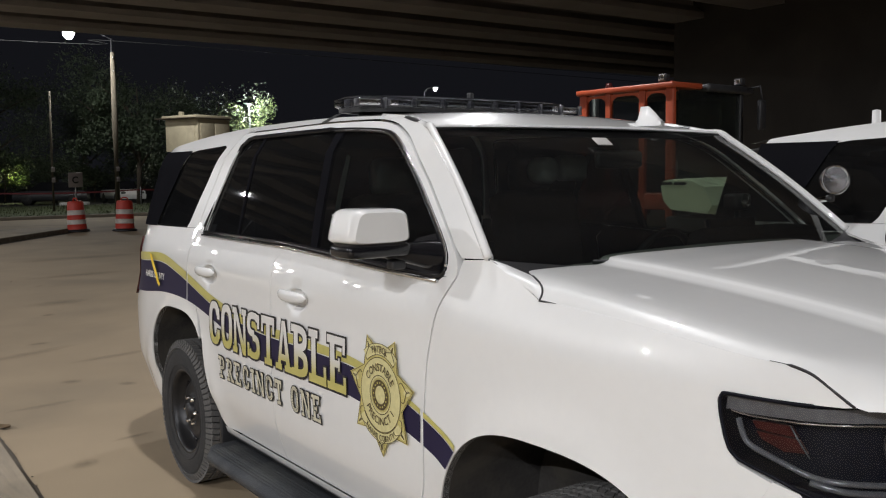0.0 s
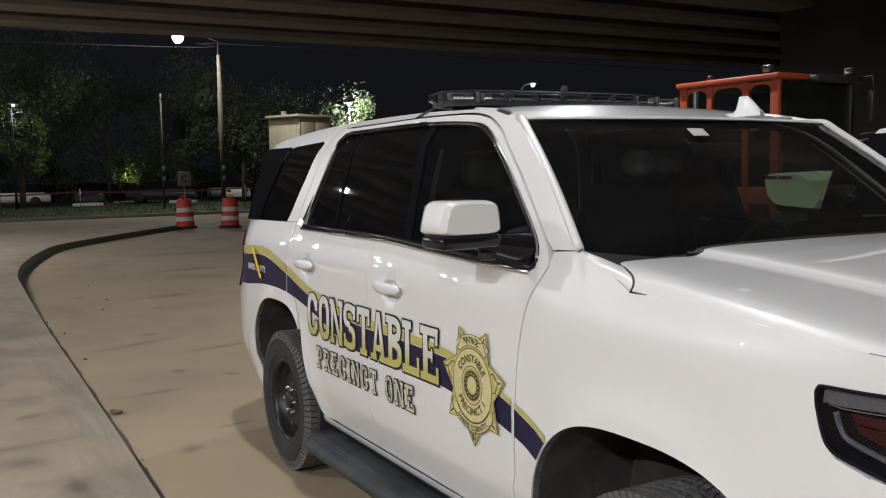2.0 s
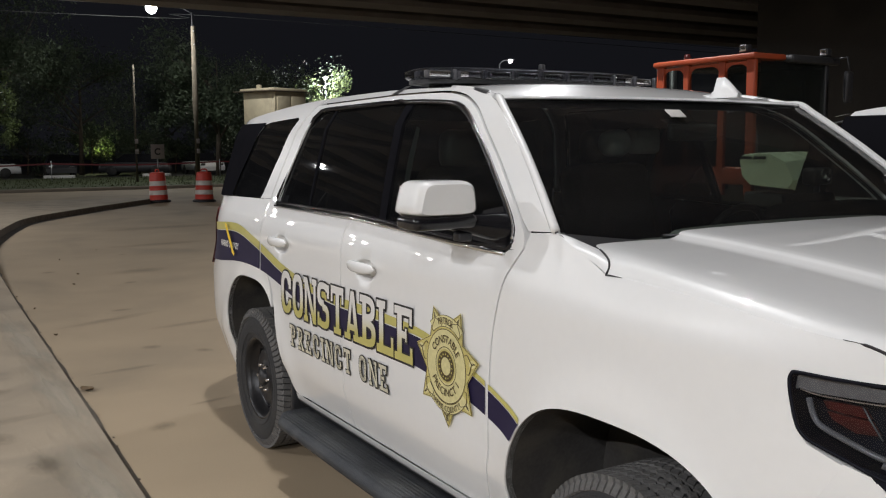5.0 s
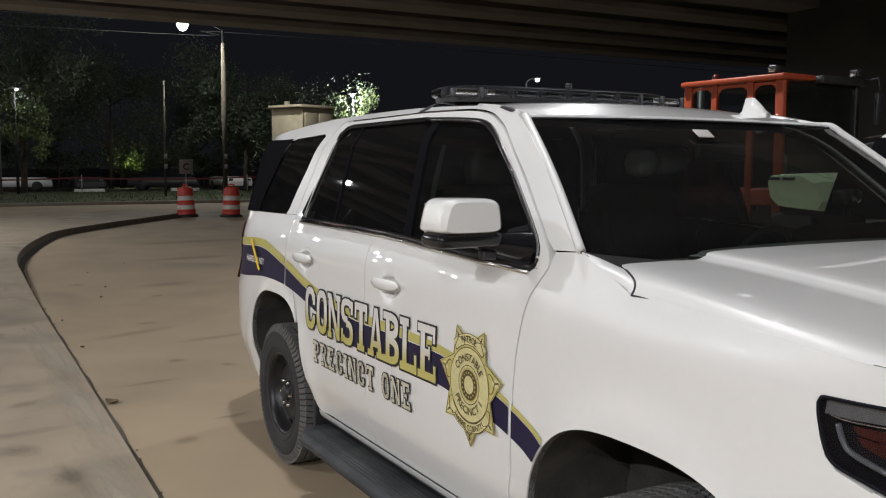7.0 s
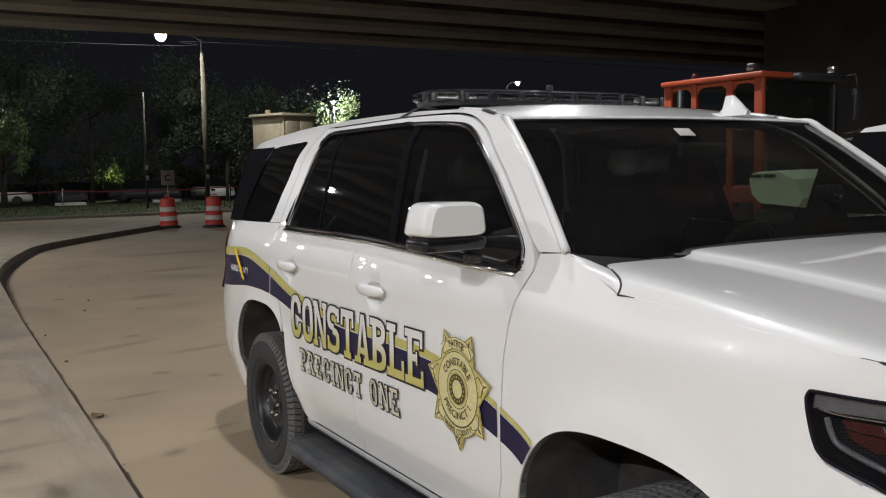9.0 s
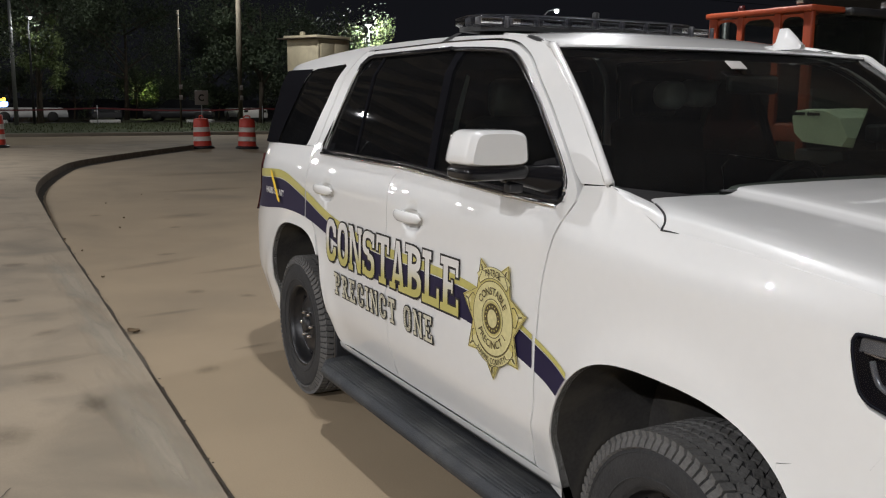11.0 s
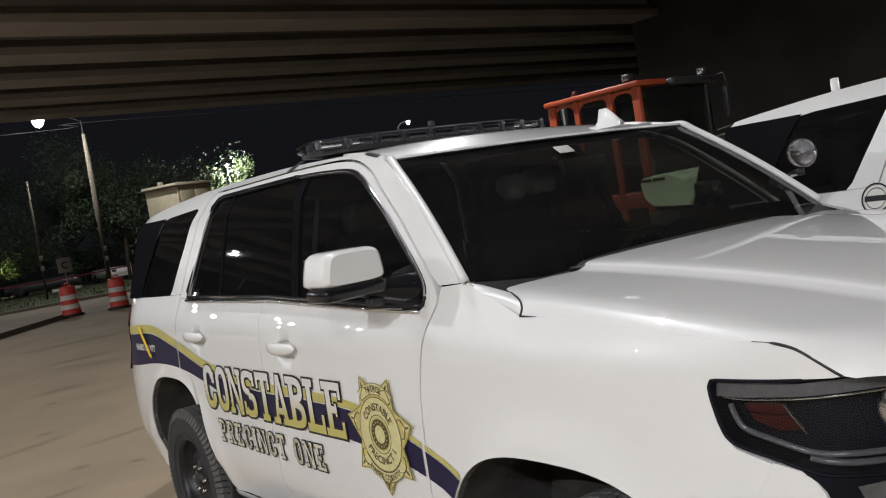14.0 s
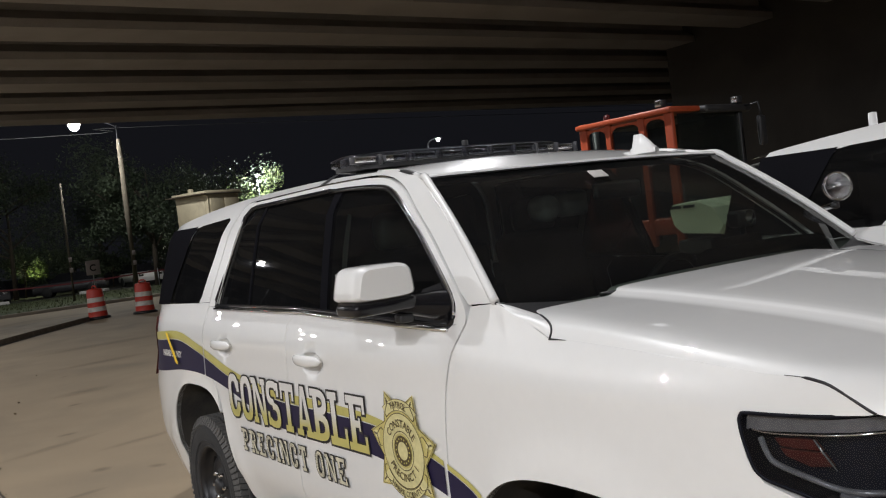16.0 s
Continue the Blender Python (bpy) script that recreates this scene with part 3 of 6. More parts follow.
    part("window_divider", skin([(-2.270, 1.836), (-2.290, 1.836), (-2.228, 1.368), (-2.208, 1.368)], on_side(s, -0.006), 0.1, 0.01), REAR_TINT, suv)
    trim = on_side(s, 0.004)
    belt = [(-0.50, 1.34), (-0.54, 1.327), (-0.85, 1.333), (-1.636, 1.366), (-2.635, 1.372)]
    loop = [(-1.62, 1.842)] + frame_inner[::-1][1:-1] + belt[1:]
    part("window_seal", tube([trim(a, b, 0.006) for a, b in loop + [(-2.64, 1.40), (-2.48, 1.80), (-2.45, 1.832), (-2.40, 1.84), (-1.62, 1.843)]], 0.012, 6), GLOSS_BLACK, suv)
    part("chrome_trim", tube([trim(a, b, -0.004) for a, b in shift(belt[1:], 0, -0.012)], 0.008, 6), CHROME, suv)
    part("chrome_trim", tube([trim(a, b, -0.002) for a, b in spread_line([(-0.515, 1.36), (-0.545, 1.425), (-0.715, 1.578), (-0.865, 1.70), (-0.955, 1.758), (-1.045, 1.80)], 4)], 0.0045, 6), CHROME, suv)
    # handles
    for hx, hz in HANDLES:
        h = new("door_handle")
        h.parent = suv
        y = half_width(hx - 0.2, hz) - 0.002
        rows = []
        for i in range(13):
            u = -1 + i / 6
            w = math.sqrt(max(0.0, 1 - abs(u) ** 4))
            ring = []
            for k in range(10):
                a = 2 * math.pi * k / 10
                ring.append((hx + u * 0.125, s * (y + 0.032 * (1 - 0.55 * u * u) + 0.013 * w * math.cos(a)), hz + 0.024 * w * math.sin(a)))
            rows.append(ring)
        part("grip", loft(rows, close=True), PAINT, h)
    # sill and step
    sill = [[(x, s * (0.945 - d), z - 0.035) for x in np.linspace(-0.50, -2.45, 24)] for d, z in ((0.0, 0.43), (0.02, 0.40), (0.07, 0.37), (0.14, 0.35), (0.24, 0.34))]
    part("sill", loft(sill), BLACK, suv)
    part("rocker_panel", loft([[(x, s * y, z) for x in np.linspace(-0.50, -2.42, 24)] for y, z in ((0.958, 0.426), (0.950, 0.40), (0.935, 0.380), (0.910, 0.370), (0.86, 0.368))]), PAINT, suv)
    step = new("running_board")
    step.parent = suv
    rows = []
    for x in np.linspace(-0.52, -2.40, 20):
        e = 0.05 if x in (-0.52, -2.40) else 0.0
        rows.append([(x, s * y, z) for y, z in ((0.88, 0.275), (1.06, 0.28), (1.095 - e, 0.295), (1.105 - e, 0.318), (1.095 - e, 0.338), (1.075 - e, 0.346), (0.93, 0.35), (0.88, 0.348))])
    bm = loft(rows, close=True)
    bm.faces.new([bm.verts.new(p) for p in rows[0]])
    bm.faces.new([bm.verts.new(p) for p in rows[-1]])
    part("board", bm, TREAD, step)
    for k in range(7):
        part("tread_rib", box((1.72, 0.012, 0.0016), (-1.46, s * (0.955 + 0.018 * k), 0.3496), 0.0006, segments=1), TREAD, step)
    for bx in (-0.75, -1.46, -2.2):
        part("bracket", box((0.06, 0.3, 0.03), (bx, s * 0.80, 0.29), 0.008), BLACK, step)
    # mud guard before the rear wheel
    part("mud_guard", box((0.03, 0.22, 0.24), (-2.46, s * 0.86, 0.36), 0.008), BLACK, suv)


def headlamp(suv, s):
    """The wrapped lamp unit at one front corner."""
    lamp_ob = new("headlamp")
    lamp_ob.parent = suv
    out = [(0.541, 1.148), (0.546, 1.159), (0.556, 1.163), (0.62, 1.162), (0.71, 1.162), (0.81, 1.166), (0.88, 1.172), (0.95, 1.165), (0.96, 1.06), (0.94, 0.955), (0.78, 0.958), (0.72, 0.976), (0.669, 0.996), (0.60, 1.018), (0.580, 1.028), (0.565, 1.045), (0.553, 1.08), (0.543, 1.12)]
    out = spread_line(out + out[:1], 4)[:-1]

    def shape(off):
        def place(x, z, depth):
            t = max(0.0, (x - 0.70) / 0.24)
            y = half_width(min(x, 0.90), z) + off - depth - 0.20 * t**2
            return (x, s * y, z)
        return place
    part("grille_side", skin([(0.70, 0.99), (0.80, 0.965), (0.95, 0.955), (0.95, 0.55), (0.80, 0.55), (0.765, 0.86), (0.745, 0.935), (0.722, 0.965)], shape(0.002), 0.05, 0.04), HOUSING, lamp_ob)
    part("grille_post", skin([(0.80, 0.935), (0.845, 0.94), (0.845, 0.84), (0.825, 0.84)], shape(0.008), 0.05, 0.02), PIPE, lamp_ob)
    part("lamp_housing", skin(out, shape(-0.060), 0.06, -0.055), HOUSING, lamp_ob)
    band = skin([(0.545, 1.124), (0.549, 1.152), (0.557, 1.157), (0.63, 1.156), (0.72, 1.152), (0.82, 1.156), (0.94, 1.158), (0.94, 1.128), (0.82, 1.127), (0.70, 1.124), (0.60, 1.122)], shape(-0.014), 0.04, 0.012)
    part("light_pipe", band, PIPE, lamp_ob, "grey clear light strip")
    part("light_pipe", tube([shape(-0.018)(x, z, 0) for x, z in spread_line([(0.572, 1.108), (0.585, 1.072), (0.603, 1.052), (0.66, 1.030), (0.735, 1.005), (0.80, 0.998), (0.92, 0.994)], 5)], 0.0075, 8), PIPE, lamp_ob)
    part("divider", tube([shape(-0.016)(x, z, 0) for x, z in spread_line([(0.552, 1.124), (0.60, 1.118), (0.70, 1.119), (0.82, 1.122), (0.93, 1.122)], 5)], 0.003, 6), CHROME, lamp_ob)
    part("lower_blade", tube([shape(-0.014)(x, z, 0) for x, z in spread_line([(0.725, 0.996), (0.78, 0.982), (0.84, 0.978), (0.93, 0.976)], 5)], 0.008, 8), PIPE, lamp_ob)
    part("amber_marker", skin([(0.592, 1.103), (0.635, 1.105), (0.672, 1.103), (0.688, 1.081), (0.640, 1.083), (0.602, 1.087)], shape(-0.035), 0.04, 0.01), AMBER, lamp_ob, "dark red side marker")
    part("amber_marker", skin([(0.603, 1.083), (0.640, 1.079), (0.690, 1.077), (0.708, 1.050), (0.664, 1.047), (0.615, 1.066)], shape(-0.033), 0.04, 0.01), AMBER, lamp_ob, "dark red side marker")
    part("marker_edge", tube([shape(-0.030)(x, z, 0) for x, z in ((0.676, 1.106), (0.690, 1.082), (0.716, 1.042))], 0.0025, 6), PIPE, lamp_ob)
    centre = (0.868, s * (half_width(0.868, 1.06) - 0.125), 1.075)
    ring = lathe([(0.0, -0.05), (0.03, -0.045), (0.05, -0.02), (0.056, 0.004), (0.064, 0.006), (0.068, -0.02)], 32, "x")
    ball = lathe([(0.0, 0.012), (0.018, 0.008), (0.032, -0.006), (0.038, -0.024)], 24, "x")
    for bm_ in (ring, ball):
        bmesh.ops.transform(bm_, matrix=Matrix.Translation(centre) @ Matrix.Rotation(s * 0.5, 4, "Z"), verts=bm_.verts)
    part("projector", ring, REFLECTOR, lamp_ob, "chrome projector bowl")
    part("projector_lens", ball, GLOSS_BLACK, lamp_ob)
    part("lens", skin(out, shape(0.002), 0.05), LAMP_LENS, lamp_ob, "clear lens").visible_shadow = False
    part("lamp_gasket", tube([shape(0.001)(x, z, 0) for x, z in out + out[:1]], 0.0045, 6), HOUSING, lamp_ob)


def patrol_suv(place):
    suv = thing("patrol_suv", "white patrol SUV with navy and gold stripe, parked by the kerb", "car", place, group="patrol vehicles")
    for s in (-1, 1):
        vehicle_side(suv, s)
        headlamp(suv, s)
        wheel(suv, 0.0, s, 0.374, 0.374)
        wheel(suv, -WHEELBASE - 0.01, s, 0.388, 0.388)
    door_mirror(suv, -1)
    # bonnet, lofted across from seam to seam
    rows = []
    for x in np.linspace(-0.085, 0.93, 58):
        m, e = hood_mid(x), hood_seam(x) + 0.0012
        ye = half_width(x, e)
        cross = [(ye + 0.0006, e - 0.003), (ye - 0.014, e + 0.34 * (m - e)), (ye - 0.040, e + 0.72 * (m - e)), (ye - 0.105, m - 0.003), (0.64, m), (0.585, m + 0.001), (0.55, m + 0.010), (0.50, m + 0.022), (0.25, m + 0.029), (0.0, m + 0.031)]
        half = curve_through([(0, y, z) for y, z in cross], 4)
        row = [(x + 0.10 * (1 - (abs(p.y) / 0.95) ** 2) * (1 if x > 0 else max(0, (x + 0.085) / 0.085)), -p.y, p.z) for p in half]
        rows.append(row + [(p[0], -p[1], p[2]) for p in row[-2::-1]])
    for row in rows:
        fade = max(0.0, 1 - (row[0][0] + 0.085) / 0.40)
        for i, (x, y, z) in enumerate(row):
            t = min(1.0, max(0.0, (half_width(-0.085, 1.30) - 0.004 - abs(y)) / 0.10))
            back = 0.165 * t * t * (3 - 2 * t) * fade * fade
            row[i] = (x - back, y, z + 0.10 * back)
    bm = loft(rows)
    for s in (-1, 1):
        rear_line = [(p[0], s * p[1], p[2]) for p in (rows[0] if s > 0 else rows[0][::-1])][-17:]
        mark = [(a, b, c + 0.0005) for a, b, c in rear_line] + [(u, half_width(u, hood_seam(u)) + 0.001, hood_seam(u)) for u in (-0.06, -0.04, -0.02)]
        mark = [p for p in mark if p[1] > 0.875]
        part("shut_line", tube([(a, s * b, c) for a, b, c in mark], [0.0034] * (len(mark) - 3) + [0.0025, 0.0015, 0.0006], 6), INK, suv)
        inner = [(-0.322, s * 0.936, 1.394), (-0.285, s * 0.905, 1.381)] + [(a, s * b, c) for a, b, c in rear_line if b > 0.872]
        outer = [(x, s * half_width(x, z), z) for x, z in zip(np.linspace(-0.325, -0.087, len(inner)), np.linspace(1.393, 1.301, len(inner)))]
        middle = [((a[0] + b[0]) / 2, (a[1] + b[1]) / 2 + s * 0.006, (a[2] + b[2]) / 2 + 0.004) for a, b in zip(outer, inner)]
        part("fender_top", face_to(loft([outer, middle, inner]), Vector((0, s, 1))), PAINT, suv)
        front_mark = [(x, half_width(x, z) + 0.0005, z) for x, z in [(u, hood_seam(u) + 0.0006) for u in np.linspace(0.64, 0.811, 16)]]
        part("shut_line", tube([(a, s * b, c) for a, b, c in front_mark], [0.0008] * 4 + [0.0035] * (len(front_mark) - 4), 6), INK, suv)
    loft([rows[0], [(p[0], p[1] * 0.985, p[2] - 0.02) for p in rows[0]]], bm)
    part("hood", bm, PAINT, suv)
    # roof
    rows = []
    for x in [-0.80 - 0.02 * i for i in range(6)] + list(np.linspace(-0.95, -3.75, 30)):
        z = roof_edge(x)
        ye = half_width(x, z)
        row = []
        for i in range(25):
            u = -1 + i / 12
            fore = 0.085 * (1 - u * u) * max(0.0, 1 - (-0.80 - x) / 0.6)
            row.append((x + fore - 0.04 * (x > -0.95) * abs(u) ** 2, u * ye, z + (0.028 if x < -1.2 else 0.028 * max(0.0, (-0.80 - x) / 0.4)) * (1 - abs(u) ** 2.6)))
        rows.append(row)
    part("roof", loft(rows), PAINT, suv)
    part("headliner", loft([[(p[0] - 0.03, p[1] * 0.96, p[2] - 0.03) for p in row] for row in rows]), DARK_CABIN, suv)
    for s in (-1, 1):
        part("roof_ditch", tube([(x, s * (half_width(x, roof_edge(x)) - 0.012), roof_edge(x) + 0.002) for x in np.linspace(-0.90, -1.18, 8)], [0.003, 0.007, 0.010, 0.010, 0.009, 0.007, 0.005, 0.002], 6, flat=1.6), BLACK, suv)
        part("bar_strap", loft([[(x, s * (half_width(x, z) + 0.005), z) for x in (-1.80, -1.745)] for z in (1.882, 1.895, 1.905)] + [[(x, s * 0.64, 1.921) for x in (-1.80, -1.745)]]), BLACK, suv)
    # windscreen
    rows = []
    for i in range(13):
        v = i / 12
        row = []
        for j in range(25):
            u = -1 + j / 12
            x0, z0, y0 = -0.318 + 0.19 * (1 - u * u), 1.394 - 0.06 * (1 - u * u), 0.938 * u
            x1, z1, y1 = -0.842 + 0.085 * (1 - u * u), 1.813 + 0.004 * (1 - u * u), 0.784 * u
            bow = 0.03 * math.sin(math.pi * v) * (1 - 0.5 * u * u)
            row.append((x0 + (x1 - x0) * v + bow * 0.62, y0 + (y1 - y0) * v, z0 + (z1 - z0) * v + bow * 0.78))
        rows.append(row)
    for s in (-1, 1):
        line = [rows[i][0 if s < 0 else -1] for i in range(13)]
        edge = [(x + 0.002, y * 1.002 + s * 0.004, z + 0.006) for x, y, z in line]
        edge += [(x, s * (half_width(x, roof_edge(x)) - 0.012), roof_edge(x) - 0.004) for x in (-0.90, -0.98, -1.10, -1.30)]
        part("pillar_edge", tube(curve_through(edge, 3), 0.014 if s < 0 else 0.016, 10), PAINT, suv)
    part("header_edge", tube([(x - 0.006, y, z + 0.004) for x, y, z in rows[-1]], 0.010, 8), PAINT, suv)
    part("windscreen", face_to(loft(rows), Vector((1, 0, 1))), SHIELD, suv, "clear windscreen")
    for s in (-1, 1):
        part("windscreen_seal", tube([rows[i][0 if s < 0 else -1] for i in range(13)], 0.006, 6), BLACK, suv)
    part("windscreen_seal", tube(rows[-1], 0.006, 6), BLACK, suv)
    part("cowl", loft([rows[0], [(p[0] + 0.16 * (1 - 0.3 * abs(p[1])), p[1] * 0.98, p[2] - 0.05) for p in rows[0]]]), BLACK, suv)
    for y0, y1 in ((-0.60, 0.02), (-0.05, 0.58)):
        part("wiper", tube([(-0.12, y1, 1.352), (-0.16, (y0 + y1) / 2, 1.362), (-0.23, y0, 1.372)], 0.008, 6), BLACK, suv)
    # rear end
    rows = []
    for z in np.linspace(0.42, 1.70, 22):
        xr = -4.10 + 0.06 * max(0, z - 1.3) * 2 + (0.05 if z < 0.8 else 0.0) * -1
        yr = half_width(-3.98, z) - 0.02
        rows.append([(xr + 0.10 * abs(u) ** 3, u * yr, z) for u in np.linspace(-1, 1, 17)])
    part("tailgate", loft(rows[:16]), PAINT, suv)
    part("tailgate_glass", loft(rows[15:]), REAR_TINT, suv, "dark tailgate window")
    for s in (-1, 1):
        rows = [[(x, s * (half_width(x, z) + (0.004 if x > -3.45 else 0.016)), z) for x in np.linspace(-3.375 + 0.53 * max(0, z - 1.40), -3.64, 9)] for z in np.linspace(1.379, 1.797, 9)]
        part("rear_glass", face_to(loft(rows), Vector((0, s, 0))), REAR_TINT, suv, "dark wrapped rear glass edge")
        part("tail_lamp", skin([(-3.70, 1.30), (-3.98, 1.30), (-4.0, 0.95), (-3.78, 0.95)], on_side(s, 0.012), 0.08, 0.02), AMBER, suv, "red tail lamp")
    part("spoiler", loft([[(-3.62, u * 0.76, 1.805 - 0.02 * abs(u)) for u in np.linspace(-1, 1, 13)], [(-3.86, u * 0.70, 1.79 - 0.03 * abs(u)) for u in np.linspace(-1, 1, 13)], [(-3.86, u * 0.70, 1.75 - 0.03 * abs(u)) for u in np.linspace(-1, 1, 13)], [(-3.62, u * 0.74, 1.73) for u in np.linspace(-1, 1, 13)]]), PAINT, suv)
    # bumper, grille
    rows = []
    for z in np.linspace(0.30, 0.80, 10):
        line = []
        for i in range(33):
            u = -1 + i / 16
            a = u * math.pi / 2
            xb = 0.74 + (0.28 if z < 0.85 else 0.28 - (z - 0.85) * 0.6) * max(0, math.cos(a)) ** 0.45
            line.append((xb, math.copysign(half_width(min(xb, 0.8), z) * min(1, abs(math.sin(a)) ** 0.8 * 1.0), u), z))
        rows.append(line)
    part("front_bumper", loft(rows), PAINT, suv)
    grille = new("grille")
    grille.parent = suv
    part("grille_surround", box((0.06, 1.34, 0.42), (0.935, 0, 0.975), 0.02), GLOSS_BLACK, grille)
    for k in range(5):
        part("grille_bar", box((0.03, 1.08, 0.012), (0.99, 0, 0.94 + 0.05 * k), 0.004), BLACK, grille)
    # underside
    part("chassis", box((4.1, 1.30, 0.22), (-1.5, 0, 0.42), 0.05), BLACK, suv)
    # antenna fin
    rows = []
    for i in range(27):
        u = i / 26
        x = -0.745 - 0.20 * u
        h = 0.018 + 0.066 * (min(1, max(0, (u - 0.04) / 0.34)) ** 0.8 if u < 0.58 else max(0, (0.63 - u) / 0.05))
        w = 0.032 * math.sin(math.pi * min(0.98, u * 0.8 + 0.14))
        z0 = 1.838
        rows.append([(x, 0.30 + y, z) for y, z in ((-w, z0), (-w * 0.8, z0 + min(0.026, h)), (-0.004, z0 + h), (0.004, z0 + h), (w * 0.8, z0 + min(0.026, h)), (w, z0))])
    part("antenna_fin", loft(rows), PAINT, suv, "white shark-fin antenna")
    # cabin
    cabin = new("cabin")
    cabin.parent = suv
    part("dashboard", box((0.34, 1.60, 0.20), (-0.52, 0, 1.20), 0.07), DARK_CABIN, cabin)
    part("floor_pan", box((3.2, 1.7, 0.05), (-2.2, 0, 0.55), 0.01), DARK_CABIN, cabin)
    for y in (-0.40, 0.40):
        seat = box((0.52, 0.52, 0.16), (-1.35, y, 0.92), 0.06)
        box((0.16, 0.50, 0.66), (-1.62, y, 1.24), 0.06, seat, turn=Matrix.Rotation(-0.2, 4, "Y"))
        part("front_seat", seat, DARK_CABIN, cabin)
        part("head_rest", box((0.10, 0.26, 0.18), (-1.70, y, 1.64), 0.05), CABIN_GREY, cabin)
    part("rear_bench", box((0.2, 1.4, 0.75), (-2.55, 0, 1.15), 0.06), DARK_CABIN, cabin)
    # added dark sheets that block the view of the pale tailgate's inside
    part("partition", box((0.03, 1.66, 0.70), (-1.90, 0, 0.95), 0.01), DARK_CABIN, cabin)
    part("sight_blocker", skin([(-0.86, 0.6), (0.86, 0.6), (0.90, 1.25), (0.70, 1.80), (-0.70, 1.80), (-0.90, 1.25)], lambda a, b, d: (-2.72 - d, a, b), 0.4, 0.02), DARK_CABIN, cabin)
    for y in (-0.70, 0.70):
        part("seat_belt", loft([[(-1.60, y, 1.74), (-1.68, y, 1.60), (-1.74, y, 1.45), (-1.72, y, 1.30)], [(-1.57, y, 1.73), (-1.64, y, 1.58), (-1.70, y, 1.44), (-1.68, y, 1.29)]]), GREY_PLASTIC, cabin, "pale grey belt strap")
    part("steering_wheel", tube([(-0.85 + 0.06 * math.sin(a), 0.40 + 0.185 * math.cos(a), 1.22 + 0.175 * math.sin(a)) for a in np.linspace(0, 2 * math.pi, 25)], 0.016, 8), BLACK, cabin)
    part("instrument_hood", box((0.24, 0.62, 0.16), (-0.46, 0.54, 1.345), 0.05), DARK_CABIN, cabin)
    part("laptop", box((0.03, 0.30, 0.20), (-0.55, 0.52, 1.36), 0.012, turn=Matrix.Rotation(-0.3, 4, "Y")), DARK_CABIN, cabin)
    radar = box((0.07, 0.11, 0.07), (-0.60, 0.60, 1.52), 0.015)
    tube([(-0.60, 0.60, 1.50), (-0.58, 0.58, 1.38), (-0.54, 0.56, 1.29)], 0.012, 8, radar)
    part("radar_unit", radar, BLACK, cabin)
    part("radar_ring", lathe([(0.026, 0.0), (0.030, 0.008), (0.026, 0.012), (0.0, 0.012)], 16, "x", (-0.565, 0.60, 1.525)), CHROME, cabin)
    part("rear_view_mirror", box((0.03, 0.25, 0.07), (-0.72, 0.02, 1.70), 0.015), BLACK, cabin)
    part("dash_camera", lathe([(0.0, 0.0), (0.05, 0.0), (0.055, 0.02), (0.055, 0.08), (0.04, 0.10), (0.0, 0.10)], 20, "x", (-1.05, -0.12, 1.66)), CABIN_PALE, cabin, "round grey cabin camera")
    part("radio_unit", box((0.08, 0.14, 0.11), (-1.08, 0.10, 1.67), 0.02), CABIN_PALE, cabin)
    part("windscreen_sticker", box((0.004, 0.075, 0.045), (-0.640, -0.150, 1.765), 0.001, turn=Matrix.Rotation(-0.92, 4, "Y")), SIGN_WHITE, suv)
    return suv


def roof_light_bar(parent_x, y0, z0):
    """A low warning light bar with a row of lens modules, on two feet."""
    bar = thing("light_bar", "low smoked warning light bar on the white roof", "light bar", (parent_x, y0, z0), group="roof light bars")
    outline = []
    for i in range(29):
        u = -1 + i / 14
        outline.append((0.06 * (1 - u * u) + 0.14 - 0.09 * abs(u) ** 5, u * 0.655))
    rows = []
    for z, k in ((0.0, 0.96), (0.012, 1.0), (0.040, 1.0), (0.056, 0.93)):
        rows.append([(x * k, y * k, z) for x, y in outline] + [(-x * k * 0.9, y * k, z) for x, y in reversed(outline)])
    bm = loft(rows, close=True)
    bm.faces.new([bm.verts.new(p) for p in rows[-1]])
    part("lens_cover", bm, BAR_LENS, bar, "smoked clear lens cover").visible_shadow = False
    base = bmesh.new()
    base_rows = [[(x * 0.97, y * 0.97, z) for x, y in outline] + [(-x * 0.87, y * 0.97, z) for x, y in reversed(outline)] for z in (-0.014, 0.006)]
    loft(base_rows, base, close=True)
    for r in base_rows:
        base.faces.new([base.verts.new(p) for p in r])
    part("base_plate", base, BLACK, bar)
    part("centre_spine", box((0.05, 1.24, 0.036), (0, 0, 0.026), 0.005), BAR_GREY, bar)
    for i in range(9):
        y = -0.58 + 0.145 * i
        x = 0.055 * (1 - (y / 0.655) ** 2) + 0.105
        m = new("lamp_module")
        m.parent = bar
        part("module_body", box((0.03, 0.125, 0.030), (x, y, 0.024), 0.004), BAR_GREY, m)
        part("module_lens", box((0.008, 0.105, 0.022), (x + 0.018, y, 0.024), 0.003), REFLECTOR, m)
        part("lens_rib", box((0.022, 0.012, 0.046), (x + 0.022, y + 0.0725, 0.022), 0.003), BAR_GREY, bar)
    for y in (-0.50, 0.50):
        part("foot", box((0.12, 0.06, 0.05), (0, y, -0.028), 0.012), BLACK, bar)
    part("sensor_stub", lathe([(0.016, 0.05), (0.016, 0.10), (0.012, 0.105), (0.0, 0.105)], 12, "z", (-0.05, 0.10, 0)), BLACK, bar)
    return bar


